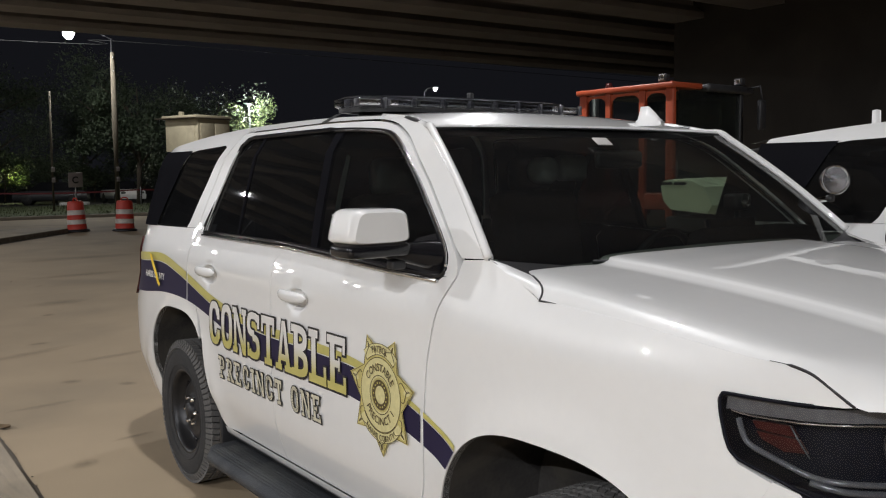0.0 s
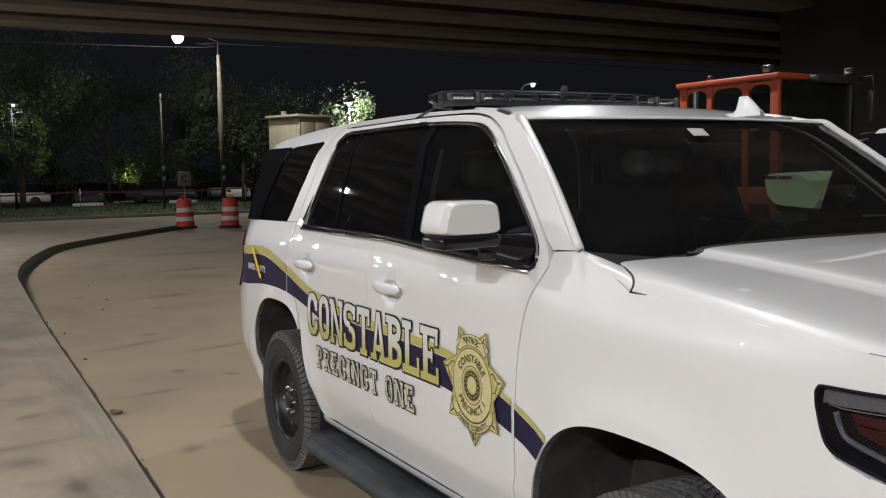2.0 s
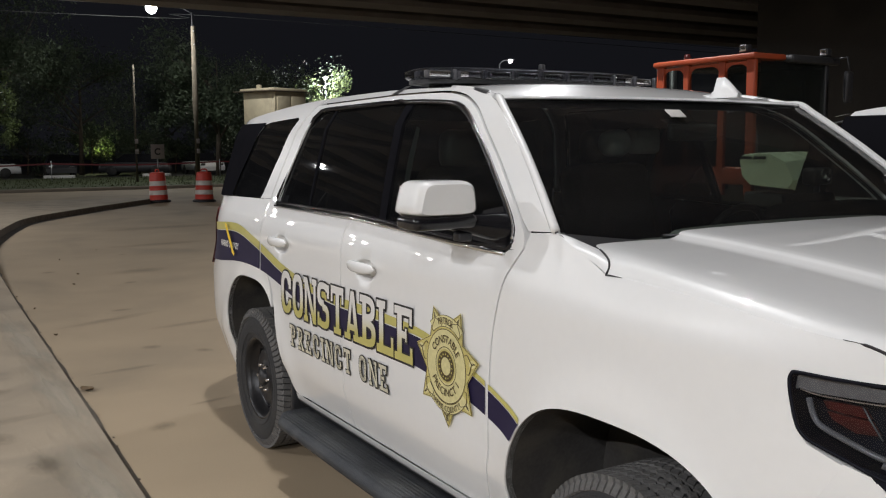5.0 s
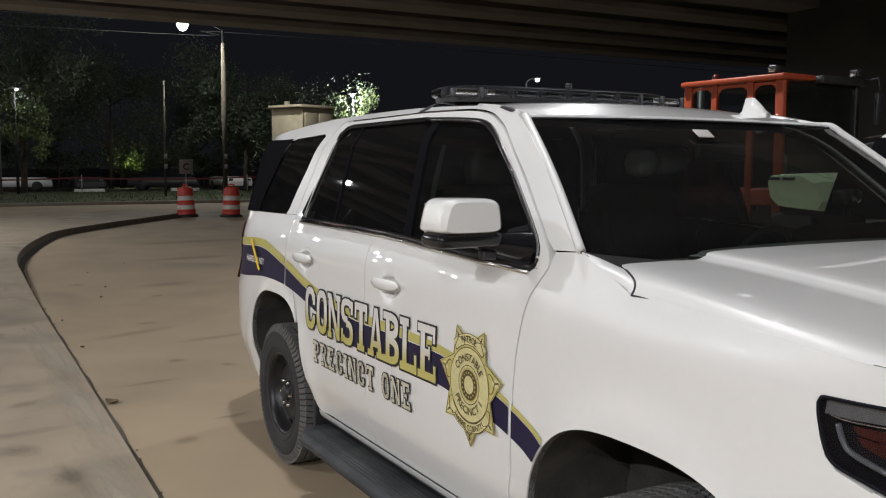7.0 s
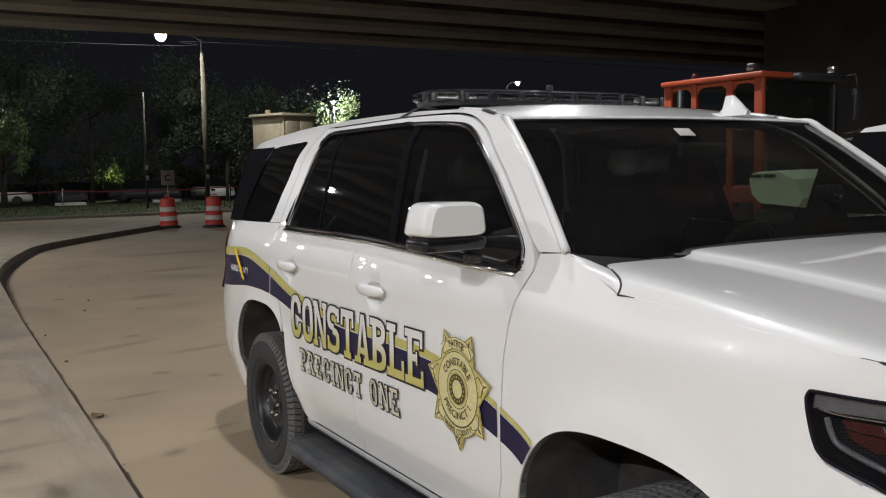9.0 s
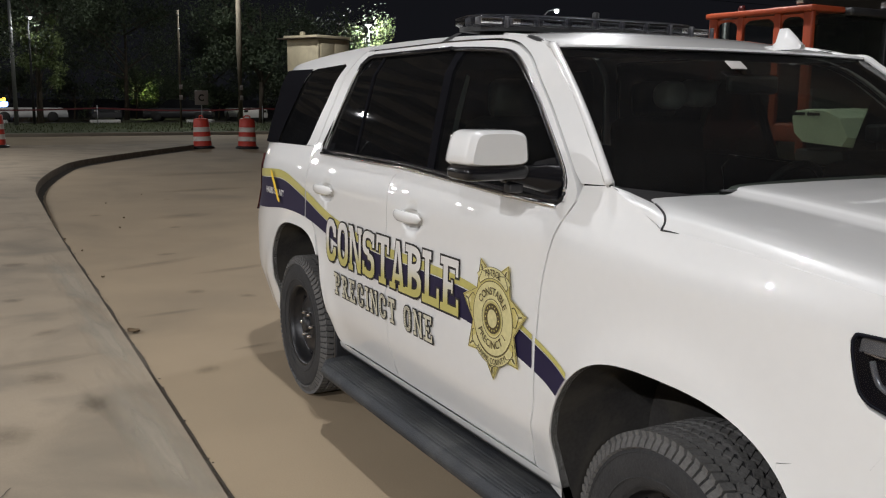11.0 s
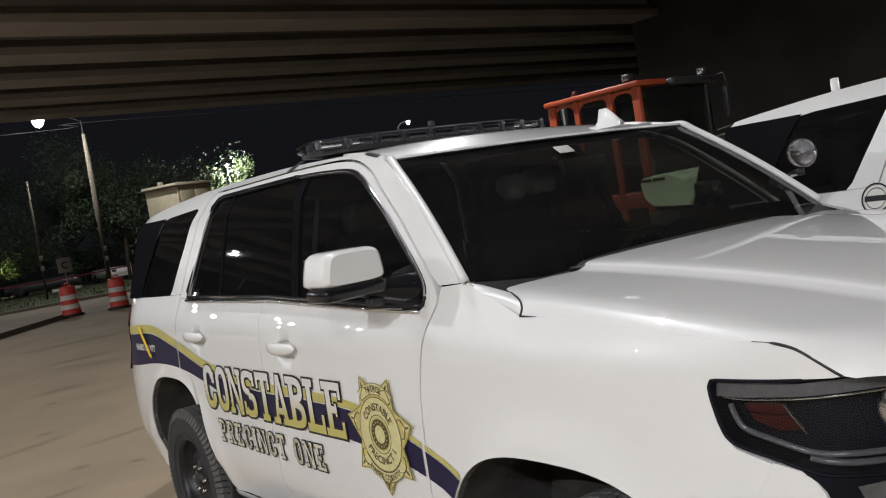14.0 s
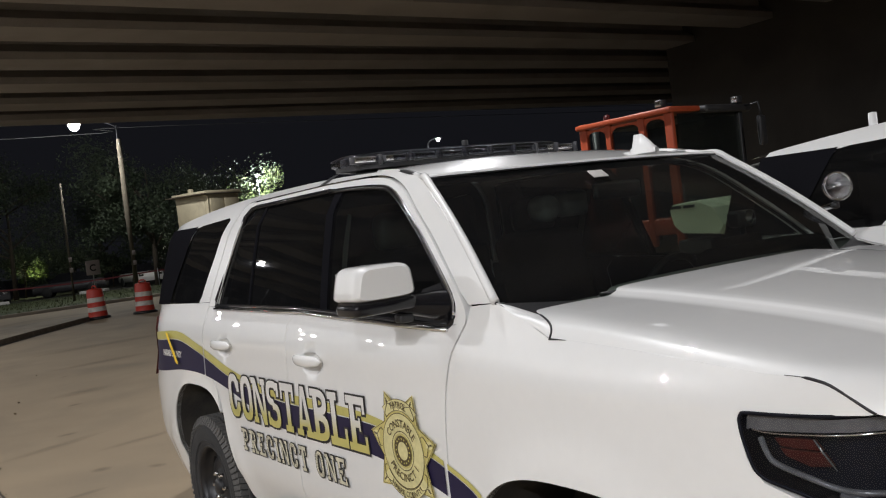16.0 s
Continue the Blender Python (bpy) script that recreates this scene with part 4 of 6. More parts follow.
def spot_lamp(place):
    """A swivelling search lamp on a stalk through the windscreen pillar."""
    spot = thing("spot_lamp", "chrome search lamp on the patrol SUV's windscreen pillar", "spotlight", place)
    turn = Matrix.Rotation(radians(-28), 4, "Z") @ Matrix.Rotation(radians(-4), 4, "Y")
    shell = lathe([(0.0, -0.085), (0.035, -0.08), (0.062, -0.055), (0.075, -0.02), (0.079, 0.0), (0.080, 0.012), (0.075, 0.016)], 36, "x")
    bowl = lathe([(0.0, -0.055), (0.025, -0.05), (0.05, -0.03), (0.070, 0.004), (0.075, 0.012)], 36, "x")
    front = lathe([(0.0, 0.014), (0.04, 0.013), (0.074, 0.010)], 36, "x")
    shell_ring = lathe([(0.070, 0.012), (0.076, 0.018), (0.082, 0.014), (0.081, -0.004)], 36, "x")
    for bm in (shell, bowl, front, shell_ring):
        bmesh.ops.transform(bm, matrix=turn @ Matrix.Scale(0.80, 4), verts=bm.verts)
    part("lamp_shell", shell, GLOSS_BLACK, spot)
    part("reflector_bowl", bowl, REFLECTOR, spot)
    face_to(front, turn.to_3x3() @ Vector((1, 0, 0)))
    part("front_lens", front, LAMP_LENS, spot).visible_shadow = False
    part("bulb", lathe([(0.0, -0.05), (0.012, -0.045), (0.012, -0.01), (0.0, -0.004)], 12, "x"), CHROME, spot)
    part("bezel", shell_ring, CHROME, spot)
    part("stalk", tube([(-0.02, -0.0, -0.08), (-0.06, -0.06, -0.095), (-0.13, -0.16, -0.10)], [0.014, 0.011, 0.010], 8), CHROME, spot)
    part("knuckle", lathe([(0.0, -0.10), (0.018, -0.095), (0.018, -0.07), (0.0, -0.065)], 12, "z", (-0.02, 0, 0)), BLACK, spot)
    return spot


def word_on_side(text, x0, x1, z0, z1, off, material, parent, name, bold=0.0, label=""):
    """A word stretched into a box on the vehicle's right side."""
    co, faces = lettering(text, bold)
    plain, _ = lettering(text, 0.0)
    lo, hi = plain.min(0), plain.max(0)
    bm = bmesh.new()
    vs = []
    for a, b in co:
        x = x0 + (x1 - x0) * (a - lo[0]) / (hi[0] - lo[0])
        z = z0 + (z1 - z0) * (b - lo[1]) / (hi[1] - lo[1])
        vs.append(bm.verts.new((x, -(half_width(x, z) + off), z)))
    for f in faces:
        bm.faces.new([vs[i] for i in f])
    return part(name, bm, material, parent, label)


def arc_strokes(cx, cz, a, b, ta, tb, lo, hi, steps=14):
    """Quads along part of a squarish ring; ta and tb are its thickness sideways and upright."""
    def at(t, p, q):
        c, d = math.cos(radians(t)), math.sin(radians(t))
        return (cx + p * math.copysign(abs(c) ** 0.72, c), cz + q * math.copysign(abs(d) ** 0.72, d))
    out = []
    for i in range(steps):
        t0, t1 = lo + (hi - lo) * i / steps, lo + (hi - lo) * (i + 1) / steps
        out.append([at(t0, a, b), at(t1, a, b), at(t1, a - ta, b - tb), at(t0, a - ta, b - tb)])
    return out


def slab_letter(c, w, h, st, sf):
    """The strokes of one slab-serif capital: lists of quads, each list one stroke."""
    e = 0.012 * h / 0.2

    def bar(x0, x1, z0, z1):
        return [[(x0, z0), (x1, z0), (x1, z1), (x0, z1)]]
    stem = bar(st * 0.25, st * 1.25, 0, h)
    top, foot = bar(-e, st * 1.25 + e, h - sf, h), bar(-e, st * 1.25 + e, 0, sf)
    if c == "C":
        return [arc_strokes(w / 2, h / 2, w / 2, h / 2, st, sf * 1.15, 25, 335, 26), bar(w - st * 0.85, w, h * 0.60, h * 0.86), bar(w - st * 0.85, w, h * 0.16, h * 0.36)]
    if c == "O":
        return [arc_strokes(w / 2, h / 2, w / 2, h / 2, st, sf * 1.15, 0, 360, 30)]
    if c == "N":
        return [bar(0, st * 0.72, 0, h), bar(w - st * 0.72, w, 0, h), [[(0, h), (w - st * 0.95, 0), (w, 0), (st * 0.95, h)]], bar(-e, st * 0.9, h - sf * 0.9, h), bar(-e, st * 0.72 + e, 0, sf * 0.9), bar(w - st * 0.72 - e, w + e, h - sf * 0.9, h)]
    if c == "S":
        return [arc_strokes(w / 2, h * 0.735, w / 2, h * 0.265, st * 0.92, sf, 20, 275, 20), arc_strokes(w / 2, h * 0.265, w / 2, h * 0.265, st * 0.92, sf, -160, 95, 20), bar(w - st * 0.6, w, h * 0.68, h * 0.97), bar(0, st * 0.6, h * 0.03, h * 0.32)]
    if c == "T":
        return [bar(w / 2 - st / 2, w / 2 + st / 2, 0, h), bar(0, w, h - sf * 1.1, h), bar(0, st * 0.5, h * 0.66, h), bar(w - st * 0.5, w, h * 0.66, h), bar(w / 2 - st / 2 - e * 1.5, w / 2 + st / 2 + e * 1.5, 0, sf * 0.9)]
    if c == "A":
        k = st * 0.45
        return [[[(st * 0.1, 0), (st * 0.85, 0), (w / 2 + k * 0.4, h), (w / 2 - k, h)]], [[(w - st * 1.1, 0), (w - st * 0.1, 0), (w / 2 + k, h), (w / 2 - k * 0.6, h)]], bar(w * 0.26, w * 0.74, h * 0.20, h * 0.20 + sf * 0.9), bar(-e, st * 0.95 + e, 0, sf * 0.85), bar(w - st * 1.2 - e, w + e, 0, sf * 0.85)]
    if c == "B":
        return [stem, arc_strokes(st, h * 0.75, w * 0.95 - st, h * 0.25, st * 0.95, sf, -90, 90), arc_strokes(st, h * 0.27, w - st, h * 0.27, st, sf, -90, 90), top, foot]
    if c == "P":
        return [stem, arc_strokes(st, h * 0.70, w - st, h * 0.30, st * 0.95, sf, -90, 90), top, bar(-e, st * 1.25 + e * 2, 0, sf)]
    if c == "R":
        return [stem, arc_strokes(st, h * 0.72, w * 0.97 - st, h * 0.28, st * 0.95, sf, -90, 90), [[(w * 0.42, h * 0.46), (w - st * 0.95, 0), (w, 0), (w * 0.42 + st, h * 0.50)]], top, foot, bar(w - st - e, w + e * 1.5, 0, sf)]
    if c == "L":
        return [stem, top, bar(-e, st * 1.25 + e * 1.5, h - sf, h), bar(-e, w, 0, sf * 1.1), bar(w - st * 0.55, w, 0, h * 0.36)]
    if c == "E":
        return [stem, bar(-e, w * 0.96, h - sf, h), bar(-e, w, 0, sf), bar(st, w * 0.66, h * 0.5 - sf * 0.45, h * 0.5 + sf * 0.45), bar(w * 0.96 - st * 0.5, w * 0.96, h * 0.70, h), bar(w - st * 0.5, w, 0, h * 0.30), bar(w * 0.66 - st * 0.3, w * 0.66, h * 0.38, h * 0.62)]
    return [bar(w / 2 - st / 2, w / 2 + st / 2, 0, h), bar(w / 2 - st / 2 - e * 1.6, w / 2 + st / 2 + e * 1.6, h - sf, h), bar(w / 2 - st / 2 - e * 1.6, w / 2 + st / 2 + e * 1.6, 0, sf)]


def grown(quad, by):
    """A convex quad with each side moved outwards."""
    area = sum(a[0] * b[1] - b[0] * a[1] for a, b in zip(quad, quad[1:] + quad[:1]))
    q = [Vector(p) for p in (quad if area > 0 else quad[::-1])]
    out = []
    for i, p in enumerate(q):
        u, v = (p - q[i - 1]), (q[(i + 1) % 4] - p)
        push = Vector((0, 0))
        for d in (u, v):
            if d.length > 1e-6:
                push += Vector((d.y, -d.x)).normalized() * by
        out.append(p + push)
    return out


def block_word(text, x0, x1, z0, z1, suv):
    """Slab letters: a black edge with a drop to one side, and a face that fades from white to gold."""
    wide = [0.62 if c in "I " else 1.0 for c in text]
    unit = (x1 - x0) / sum(wide)
    x, tall = x0, z1 - z0
    small = tall < 0.15
    st, sf = (0.036, 0.030) if not small else (0.0185, 0.0155)
    for c, w in zip(text, wide):
        if c != " ":
            wide_c = unit * (0.86 if not small else 0.70) * (w if c == "I" else 1.0)
            a0 = x + (unit * w - wide_c) / 2
            strokes = slab_letter(c, wide_c, tall, st, sf)
            for name, material, grow, shift_by, off in (("letter_edge", INK, 0.0085 if not small else 0.0052, -0.0022, 0.0052), ("letter_face", FADE if not small else SMALL_FACE, 0.0 if not small else -0.0008, 0.0, 0.0072)):
                bm = bmesh.new()
                for n, stroke in enumerate(strokes):
                    for quad in stroke:
                        vs = []
                        for px, pz in grown(quad, grow):
                            px, pz = a0 + px + shift_by, z0 + pz + shift_by * 0.6
                            vs.append(bm.verts.new((px, -(half_width(px, pz) + off + 0.00018 * n), pz)))
                        bm.faces.new(vs)
                part(name, face_to(bm, Vector((0, -1, 0))), material, suv, smooth=False)
        x += unit * w


def word_on_arc(text, cx, cz, r, mid, size, off, material, parent, name, inward=False, squeeze=0.8):
    """A word bent round a centre on the vehicle's right side; mid is the angle of its middle in degrees from ahead."""
    co, faces = lettering(text, 0.012)
    lo, hi = co.min(0), co.max(0)
    k = size / (hi[1] - lo[1])
    bm = bmesh.new()
    vs = []
    for a, b in co:
        u, v = (a - (lo[0] + hi[0]) / 2) * k * squeeze, (b - lo[1]) * k
        if inward:
            t, rr = radians(mid) + u / r, r + size - v
        else:
            t, rr = radians(mid) - u / r, r + v
        x, z = cx + rr * math.cos(t), cz + rr * math.sin(t)
        vs.append(bm.verts.new((x, -(half_width(x, z) + off), z)))
    for f in faces:
        bm.faces.new([vs[i] for i in f])
    return part(name, bm, material, parent)


def ring_on_side(cx, cz, r0, r1, off, material, parent, name):
    pl = on_side(-1, off)
    rows = [[pl(cx + r * math.cos(a), cz + r * math.sin(a), 0) for a in np.linspace(0, 2 * math.pi, 49)] for r in (r0, r1)]
    return part(name, loft(rows), material, parent)


def livery(suv):
    top = smooth_table([-3.75, -3.49, -3.14, -2.84, -2.42, -1.9, -1.34, -0.98, -0.64, -0.40, -0.36], [1.205, 1.224, 1.232, 1.175, 1.075, 1.015, 1.006, 0.985, 0.905, 0.818, 0.80])
    low = smooth_table([-3.75, -3.50, -3.12, -2.80, -2.44, -2.15, -1.90, -1.65, -1.44, -1.02, -0.68, -0.43, -0.38], [0.98, 0.995, 1.025, 1.02, 0.965, 0.90, 0.852, 0.850, 0.862, 0.842, 0.798, 0.728, 0.71])
    gold = smooth_table([-3.8, -2.4, -1.0, -0.7, -0.3], [0.046, 0.042, 0.030, 0.020, 0.017])

    def over(x):
        """The paint's lower edge round the front wheel arch."""
        u = 1 - min(1.0, abs(x) / 0.5) ** 2.9
        return 0.408 + 0.515 * max(0.0, u) ** (1 / 2.9) if x > -0.5 else 0.0
    for x0, x1 in ((-3.74, -2.782), (-2.766, -1.757), (-1.746, -0.604), (-0.586, -0.405)):
        xs = np.linspace(x0, x1, 26)
        for name, material, f0, f1, off in (("gold_stripe", GOLD, lambda x: max(top(x) - gold(x), over(x)), lambda x: max(top(x), over(x) + 0.001), 0.0035), ("navy_stripe", NAVY, lambda x: max(low(x), over(x)), lambda x: max(top(x) - gold(x) - 0.004, over(x) + 0.001), 0.0035)):
            rows = []
            for k in range(5):
                row = []
                for x in xs:
                    z = f0(x) + (f1(x) - f0(x)) * k / 4
                    row.append((x, -(half_width(x, z) + off), z))
                rows.append(row)
            part(name, loft(rows), material, suv)
    block_word("CONSTABLE", -2.462, -1.075, 0.846, 1.054, suv)
    block_word("PRECINCT ONE", -2.355, -1.285, 0.690, 0.797, suv)
    word_on_side("HARRIS COUNTY", -3.45, -3.13, 1.090, 1.124, 0.0060, WHITE_VINYL, suv, "county_lettering", 0.03)
    # seven-pointed star
    cx, cz, R = -0.838, 0.895, 0.222

    def star(r0, r1, turn=-90):
        pts = []
        for i in range(14):
            a = radians(turn + 180 / 7 * i)
            pts.append((cx + (r0 if i % 2 == 0 else r1) * math.cos(a) * 0.97, cz + (r0 if i % 2 == 0 else r1) * math.sin(a)))
        return pts
    part("star", skin(star(R, R * 0.66), on_side(-1, 0.0095), 0.08), STAR, suv, "gold seven-pointed star")
    for i in range(14):
        a = radians(-90 + 180 / 7 * i)
        r = R * (0.80 if i % 2 == 0 else 0.70)
        if i % 2 == 0:
            spot = [(cx + (r + 0.022 * math.cos(t)) * math.cos(a) * 0.97 - 0.014 * math.sin(t) * math.sin(a), cz + (r + 0.022 * math.cos(t)) * math.sin(a) + 0.014 * math.sin(t) * math.cos(a)) for t in np.linspace(0, 2 * math.pi, 10)[:-1]]
            part("star_leaf", skin(spot, on_side(-1, 0.0105), 0.1), STAR_LIGHT, suv)
    ring_on_side(cx, cz, 0.060, 0.128, 0.0108, STAR_LIGHT, suv, "star_band")
    ring_on_side(cx, cz, 0.128, 0.131, 0.0114, SEAL_BROWN, suv, "star_line")
    ring_on_side(cx, cz, 0.066, 0.069, 0.0120, SEAL_BROWN, suv, "star_line")
    ring_on_side(cx, cz, 0.032, 0.053, 0.0122, SEAL_BROWN, suv, "seal_ring")
    ring_on_side(cx, cz, 0.0, 0.031, 0.0118, STAR_LIGHT, suv, "seal_centre")
    for i in range(16):
        a = 2 * math.pi * i / 16
        dot = [(cx + 0.0425 * math.cos(a) + 0.0036 * math.cos(t), cz + 0.0425 * math.sin(a) + 0.0036 * math.sin(t)) for t in np.linspace(0, 2 * math.pi, 7)[:-1]]
        part("seal_dot", skin(dot, on_side(-1, 0.0128), 0.1), GOLD, suv)
    for lo, hi, r0, r1 in ((52, 128, 0.139, 0.178), (215, 325, 0.133, 0.166)):
        band = [on_side(-1, 0.0112)(cx + r * math.cos(radians(t)), cz + r * math.sin(radians(t)), 0) for r in (r0, r1) for t in np.linspace(lo, hi, 25)]
        part("star_ribbon", face_to(loft([band[:25], band[25:]]), Vector((0, -1, 0))), STAR_LIGHT, suv)
        for r in (r0, r1):
            part("star_line", tube([on_side(-1, 0.0114)(cx + r * math.cos(radians(t)), cz + r * math.sin(radians(t)), 0) for t in np.linspace(lo, hi, 25)], 0.0011, 5), SEAL_BROWN, suv)
    for i in range(0, 14, 2):
        a = radians(-90 + 180 / 7 * i)
        for side in (-1, 1):
            curl = []
            for k in range(13):
                t = k / 12
                r, sway = R * (0.62 + 0.26 * t), side * (0.030 * (1 - t) + 0.010 * math.sin(6.5 * t))
                curl.append(on_side(-1, 0.0118)(cx + r * math.cos(a) * 0.97 - sway * math.sin(a), cz + r * math.sin(a) + sway * math.cos(a), 0))
            part("star_scroll", tube(curl, 0.0013, 5), SEAL_BROWN, suv)
    rim = star(R * 0.97, R * 0.645)
    part("star_line", tube([on_side(-1, 0.0104)(x, z, 0) for x, z in rim + rim[:1]], 0.0011, 5), SEAL_BROWN, suv)
    for text, r, mid, size, inward in (("CONSTABLE", 0.082, 90, 0.028, False), ("PRECINCT 1", 0.078, -90, 0.028, True), ("PATROL", 0.147, 90, 0.024, False), ("HARRIS COUNTY", 0.139, -90, 0.021, True)):
        word_on_arc(text, cx, cz, r, mid, size, 0.0135, SEAL_BROWN, suv, "star_lettering", inward)
    word_on_side("TX", cx - 0.015, cx + 0.015, cz - 0.192, cz - 0.168, 0.0140, SEAL_BROWN, suv, "star_lettering", 0.01)


suv = patrol_suv((0, 0, 0))
other = copy_thing(suv, pose(2.30, 2.58, 0))
other.name = "patrol_suv"
other["label"] = "white patrol SUV parked alongside the striped one"
livery(suv)
for r0, r1, m in ((0.0, 0.062, WHITE_VINYL), (0.064, 0.072, INK), (0.046, 0.050, INK)):
    ring_on_side(-2.745, 1.335, r0, r1, 0.004 if r0 == 0 else 0.005, m, other, "door_seal")
part("seal_bar", skin([(-2.80, 1.322), (-2.69, 1.322), (-2.69, 1.348), (-2.80, 1.348)], on_side(-1, 0.006), 0.05), INK, other)
part("whip_base", lathe([(0.0, 2.02), (0.022, 2.015), (0.024, 1.93), (0.04, 1.91)], 14, "z", (-3.18, -0.43, -0.05)), PAINT, other, "white roof antenna stub")
# streak of reflected yellow light, painted on the rear quarter as a flat shape
slash = [(-3.350, 1.226), (-3.312, 1.222), (-3.245, 1.152), (-3.190, 1.085), (-3.168, 1.066), (-3.180, 1.052), (-3.215, 1.066), (-3.225, 1.082), (-3.285, 1.148)]
part("reflection_slash", skin(slash, on_side(-1, 0.017), 0.03), YELLOW, suv, "bright yellow reflection painted as a slash")
roof_light_bar(-1.74, 0.0, 1.940)
spot_lamp((-0.50, 1.15, 1.604))

# ---- ground, kerb, walkway ----
ground = part("ground", box((900, 900, 0.5), (0, 0, -0.262)), ASPHALT, smooth=False)
tagged(ground, "dark asphalt ground reaching the horizon", "ground", kind="structure")
slab = part("road", box((51.0, 60.0, 0.3), (-13.0, 9.0, -0.15)), CONCRETE, smooth=False)
tagged(slab, "dusty tan concrete pavement with faint stains", "road", kind="structure")
KERB = curve_through([(14, -1.86, 0), (4, -1.79, 0), (-2.6, -1.692, 0), (-5.7, -1.655, 0), (-8.6, -1.63, 0), (-12.2, -1.595, 0), (-14.2, -1.55, 0), (-16.3, -1.31, 0), (-18.8, -0.82, 0), (-21.0, -0.18, 0), (-23.6, 1.34, 0), (-25.6, 2.70, 0), (-27.4, 3.95, 0)], 8)
KERB_Z = 0.016


def rise(x):
    """The height of the walkway: level with the road near by, a kerb's height at the bend."""
    t = min(1.0, max(0.0, (-8.5 - x) / 7.0))
    return KERB_Z + 0.125 * t * t * (3 - 2 * t)


def along(line, off, lift=0.0, low=None):
    out = []
    for i, p in enumerate(line):
        d = (line[min(i + 1, len(line) - 1)] - line[max(i - 1, 0)]).normalized()
        out.append((p.x + d.y * -off, p.y + d.x * off, rise(p.x) + lift if low is None else low))
    return out


fine_line = curve_through([tuple(p) for p in KERB], 6)
rows = [along(KERB, 0.012), along(KERB, 0.16)]
for k in (0.25, 1.0):
    rows.append([(p[0], p[1] + (-16.0 - p[1]) * k, p[2]) for p in rows[1]])
bm = loft(rows)
end = [(rows[0][-1][0] + 0.0, rows[0][-1][1], rise(-27.4)), (-27.4, -16.0, rise(-27.4))]
loft([end, [(-28.6, 3.6, rise(-28)), (-28.6, -16.0, rise(-28))], [(-29.2, 3.4, 0.002), (-29.2, -16.0, 0.002)]], bm)
tagged(part("pavement", bm, WALKWAY, smooth=False), "pale concrete walkway beside the dirt-filled kerb joint", "pavement", kind="structure")
KERB_TOP = mat("kerb_concrete", (0.24, 0.205, 0.16), 0.85, 0, 0.16, 2.2, 0.4, 80, dirt=(0.25, 0.22, 0.18), dirt_scale=1.6, dirt_at=(0.5, 0.75))
KERB_FACE = mat("kerb_face_grime", (0.15, 0.12, 0.09), 0.95, 0, 0.45, 6, 0.6, 40)
tagged(part("kerb", loft([along(KERB, 0.012), along(KERB, 0.004, -0.004), along(KERB, 0.0, -0.012), along(KERB, -0.010, 0, 0.001)]), KERB_FACE), "dark grimy kerb curving round the walkway", "kerb", kind="structure")
inner, outer = [], []
for i, p in enumerate(fine_line):
    far = min(1.0, max(0.0, (-11 - p.x) / 6))
    grit = abs(noise.noise((p.x * 5.0, 1.0, 0)))
    w = 0.016 + 0.014 * noise.noise((p.x * 2.1, 0, 0)) + 0.05 * max(0.0, grit - 0.42) + 0.15 * far
    d = (fine_line[min(i + 1, len(fine_line) - 1)] - fine_line[max(i - 1, 0)]).normalized()
    outer.append((p.x + d.y * max(w, 0.005), p.y - d.x * max(w, 0.005), 0.004))
    inner.append((p.x - d.y * 0.0, p.y + d.x * 0.0, 0.012))
tagged(part("gutter_dirt", loft([inner, outer]), DIRT), "dark dirt gathered along the kerb joint", "dirt", kind="stuff")
bm = bmesh.new()
rng = random.Random(14)
for _ in range(520):
    p = fine_line[rng.randrange(len(fine_line))]
    if p.x > 0.5:
        continue
    x, y = p.x + rng.uniform(-0.3, 0.3), p.y + rng.gauss(0.010, 0.011)
    if p.x < -15:
        y = p.y + rng.uniform(0.03, 0.15)
    s_ = rng.uniform(0.002, 0.007)
    m = Matrix.Translation((x, y, (0.004 if y > p.y else rise(x)) + s_ * 0.3)) @ Matrix.Rotation(rng.uniform(0, 6), 4, "Z") @ Matrix.Diagonal((s_ * 2, s_, s_ * 0.8, 1))
    bmesh.ops.create_cube(bm, size=1, matrix=m)
tagged(part("grit", bm, DIRT, smooth=False), "crumbs of dirt and dry litter along the kerb", "litter", kind="stuff")


def stain_mat(name, colour, strength):
    m = mat(name, colour, 0.85, 0, 0.2, 5)
    nt = m.node_tree
    b = nt.nodes["Principled BSDF"]
    tc, ln, ns, add, mr = (nt.nodes.new("ShaderNode" + k) for k in ("TexCoord", "VectorMath", "TexNoise", "Math", "MapRange"))
    ln.operation = "LENGTH"
    ns.inputs["Scale"].default_value, ns.inputs["Detail"].default_value = 3.0, 6
    nt.links.new(tc.outputs["Object"], ln.inputs[0])
    nt.links.new(tc.outputs["Object"], ns.inputs["Vector"])
    nt.links.new(ln.outputs["Value"], add.inputs[0])
    nt.links.new(ns.outputs["Fac"], add.inputs[1])
    mr.inputs[1].default_value, mr.inputs[2].default_value = 1.45, 0.65
    mr.inputs[3].default_value, mr.inputs[4].default_value = 0.0, strength
    nt.links.new(add.outputs[0], mr.inputs[0])
    nt.links.new(mr.outputs[0], b.inputs["Alpha"])
    return m


STAIN_SOFT = stain_mat("soft_stain", (0.24, 0.20, 0.145), 0.24)
STAIN_DARK = stain_mat("dark_smudge", (0.13, 0.105, 0.072), 0.27)
STAIN_PALE = stain_mat("pale_patch", (0.46, 0.41, 0.325), 0.55)


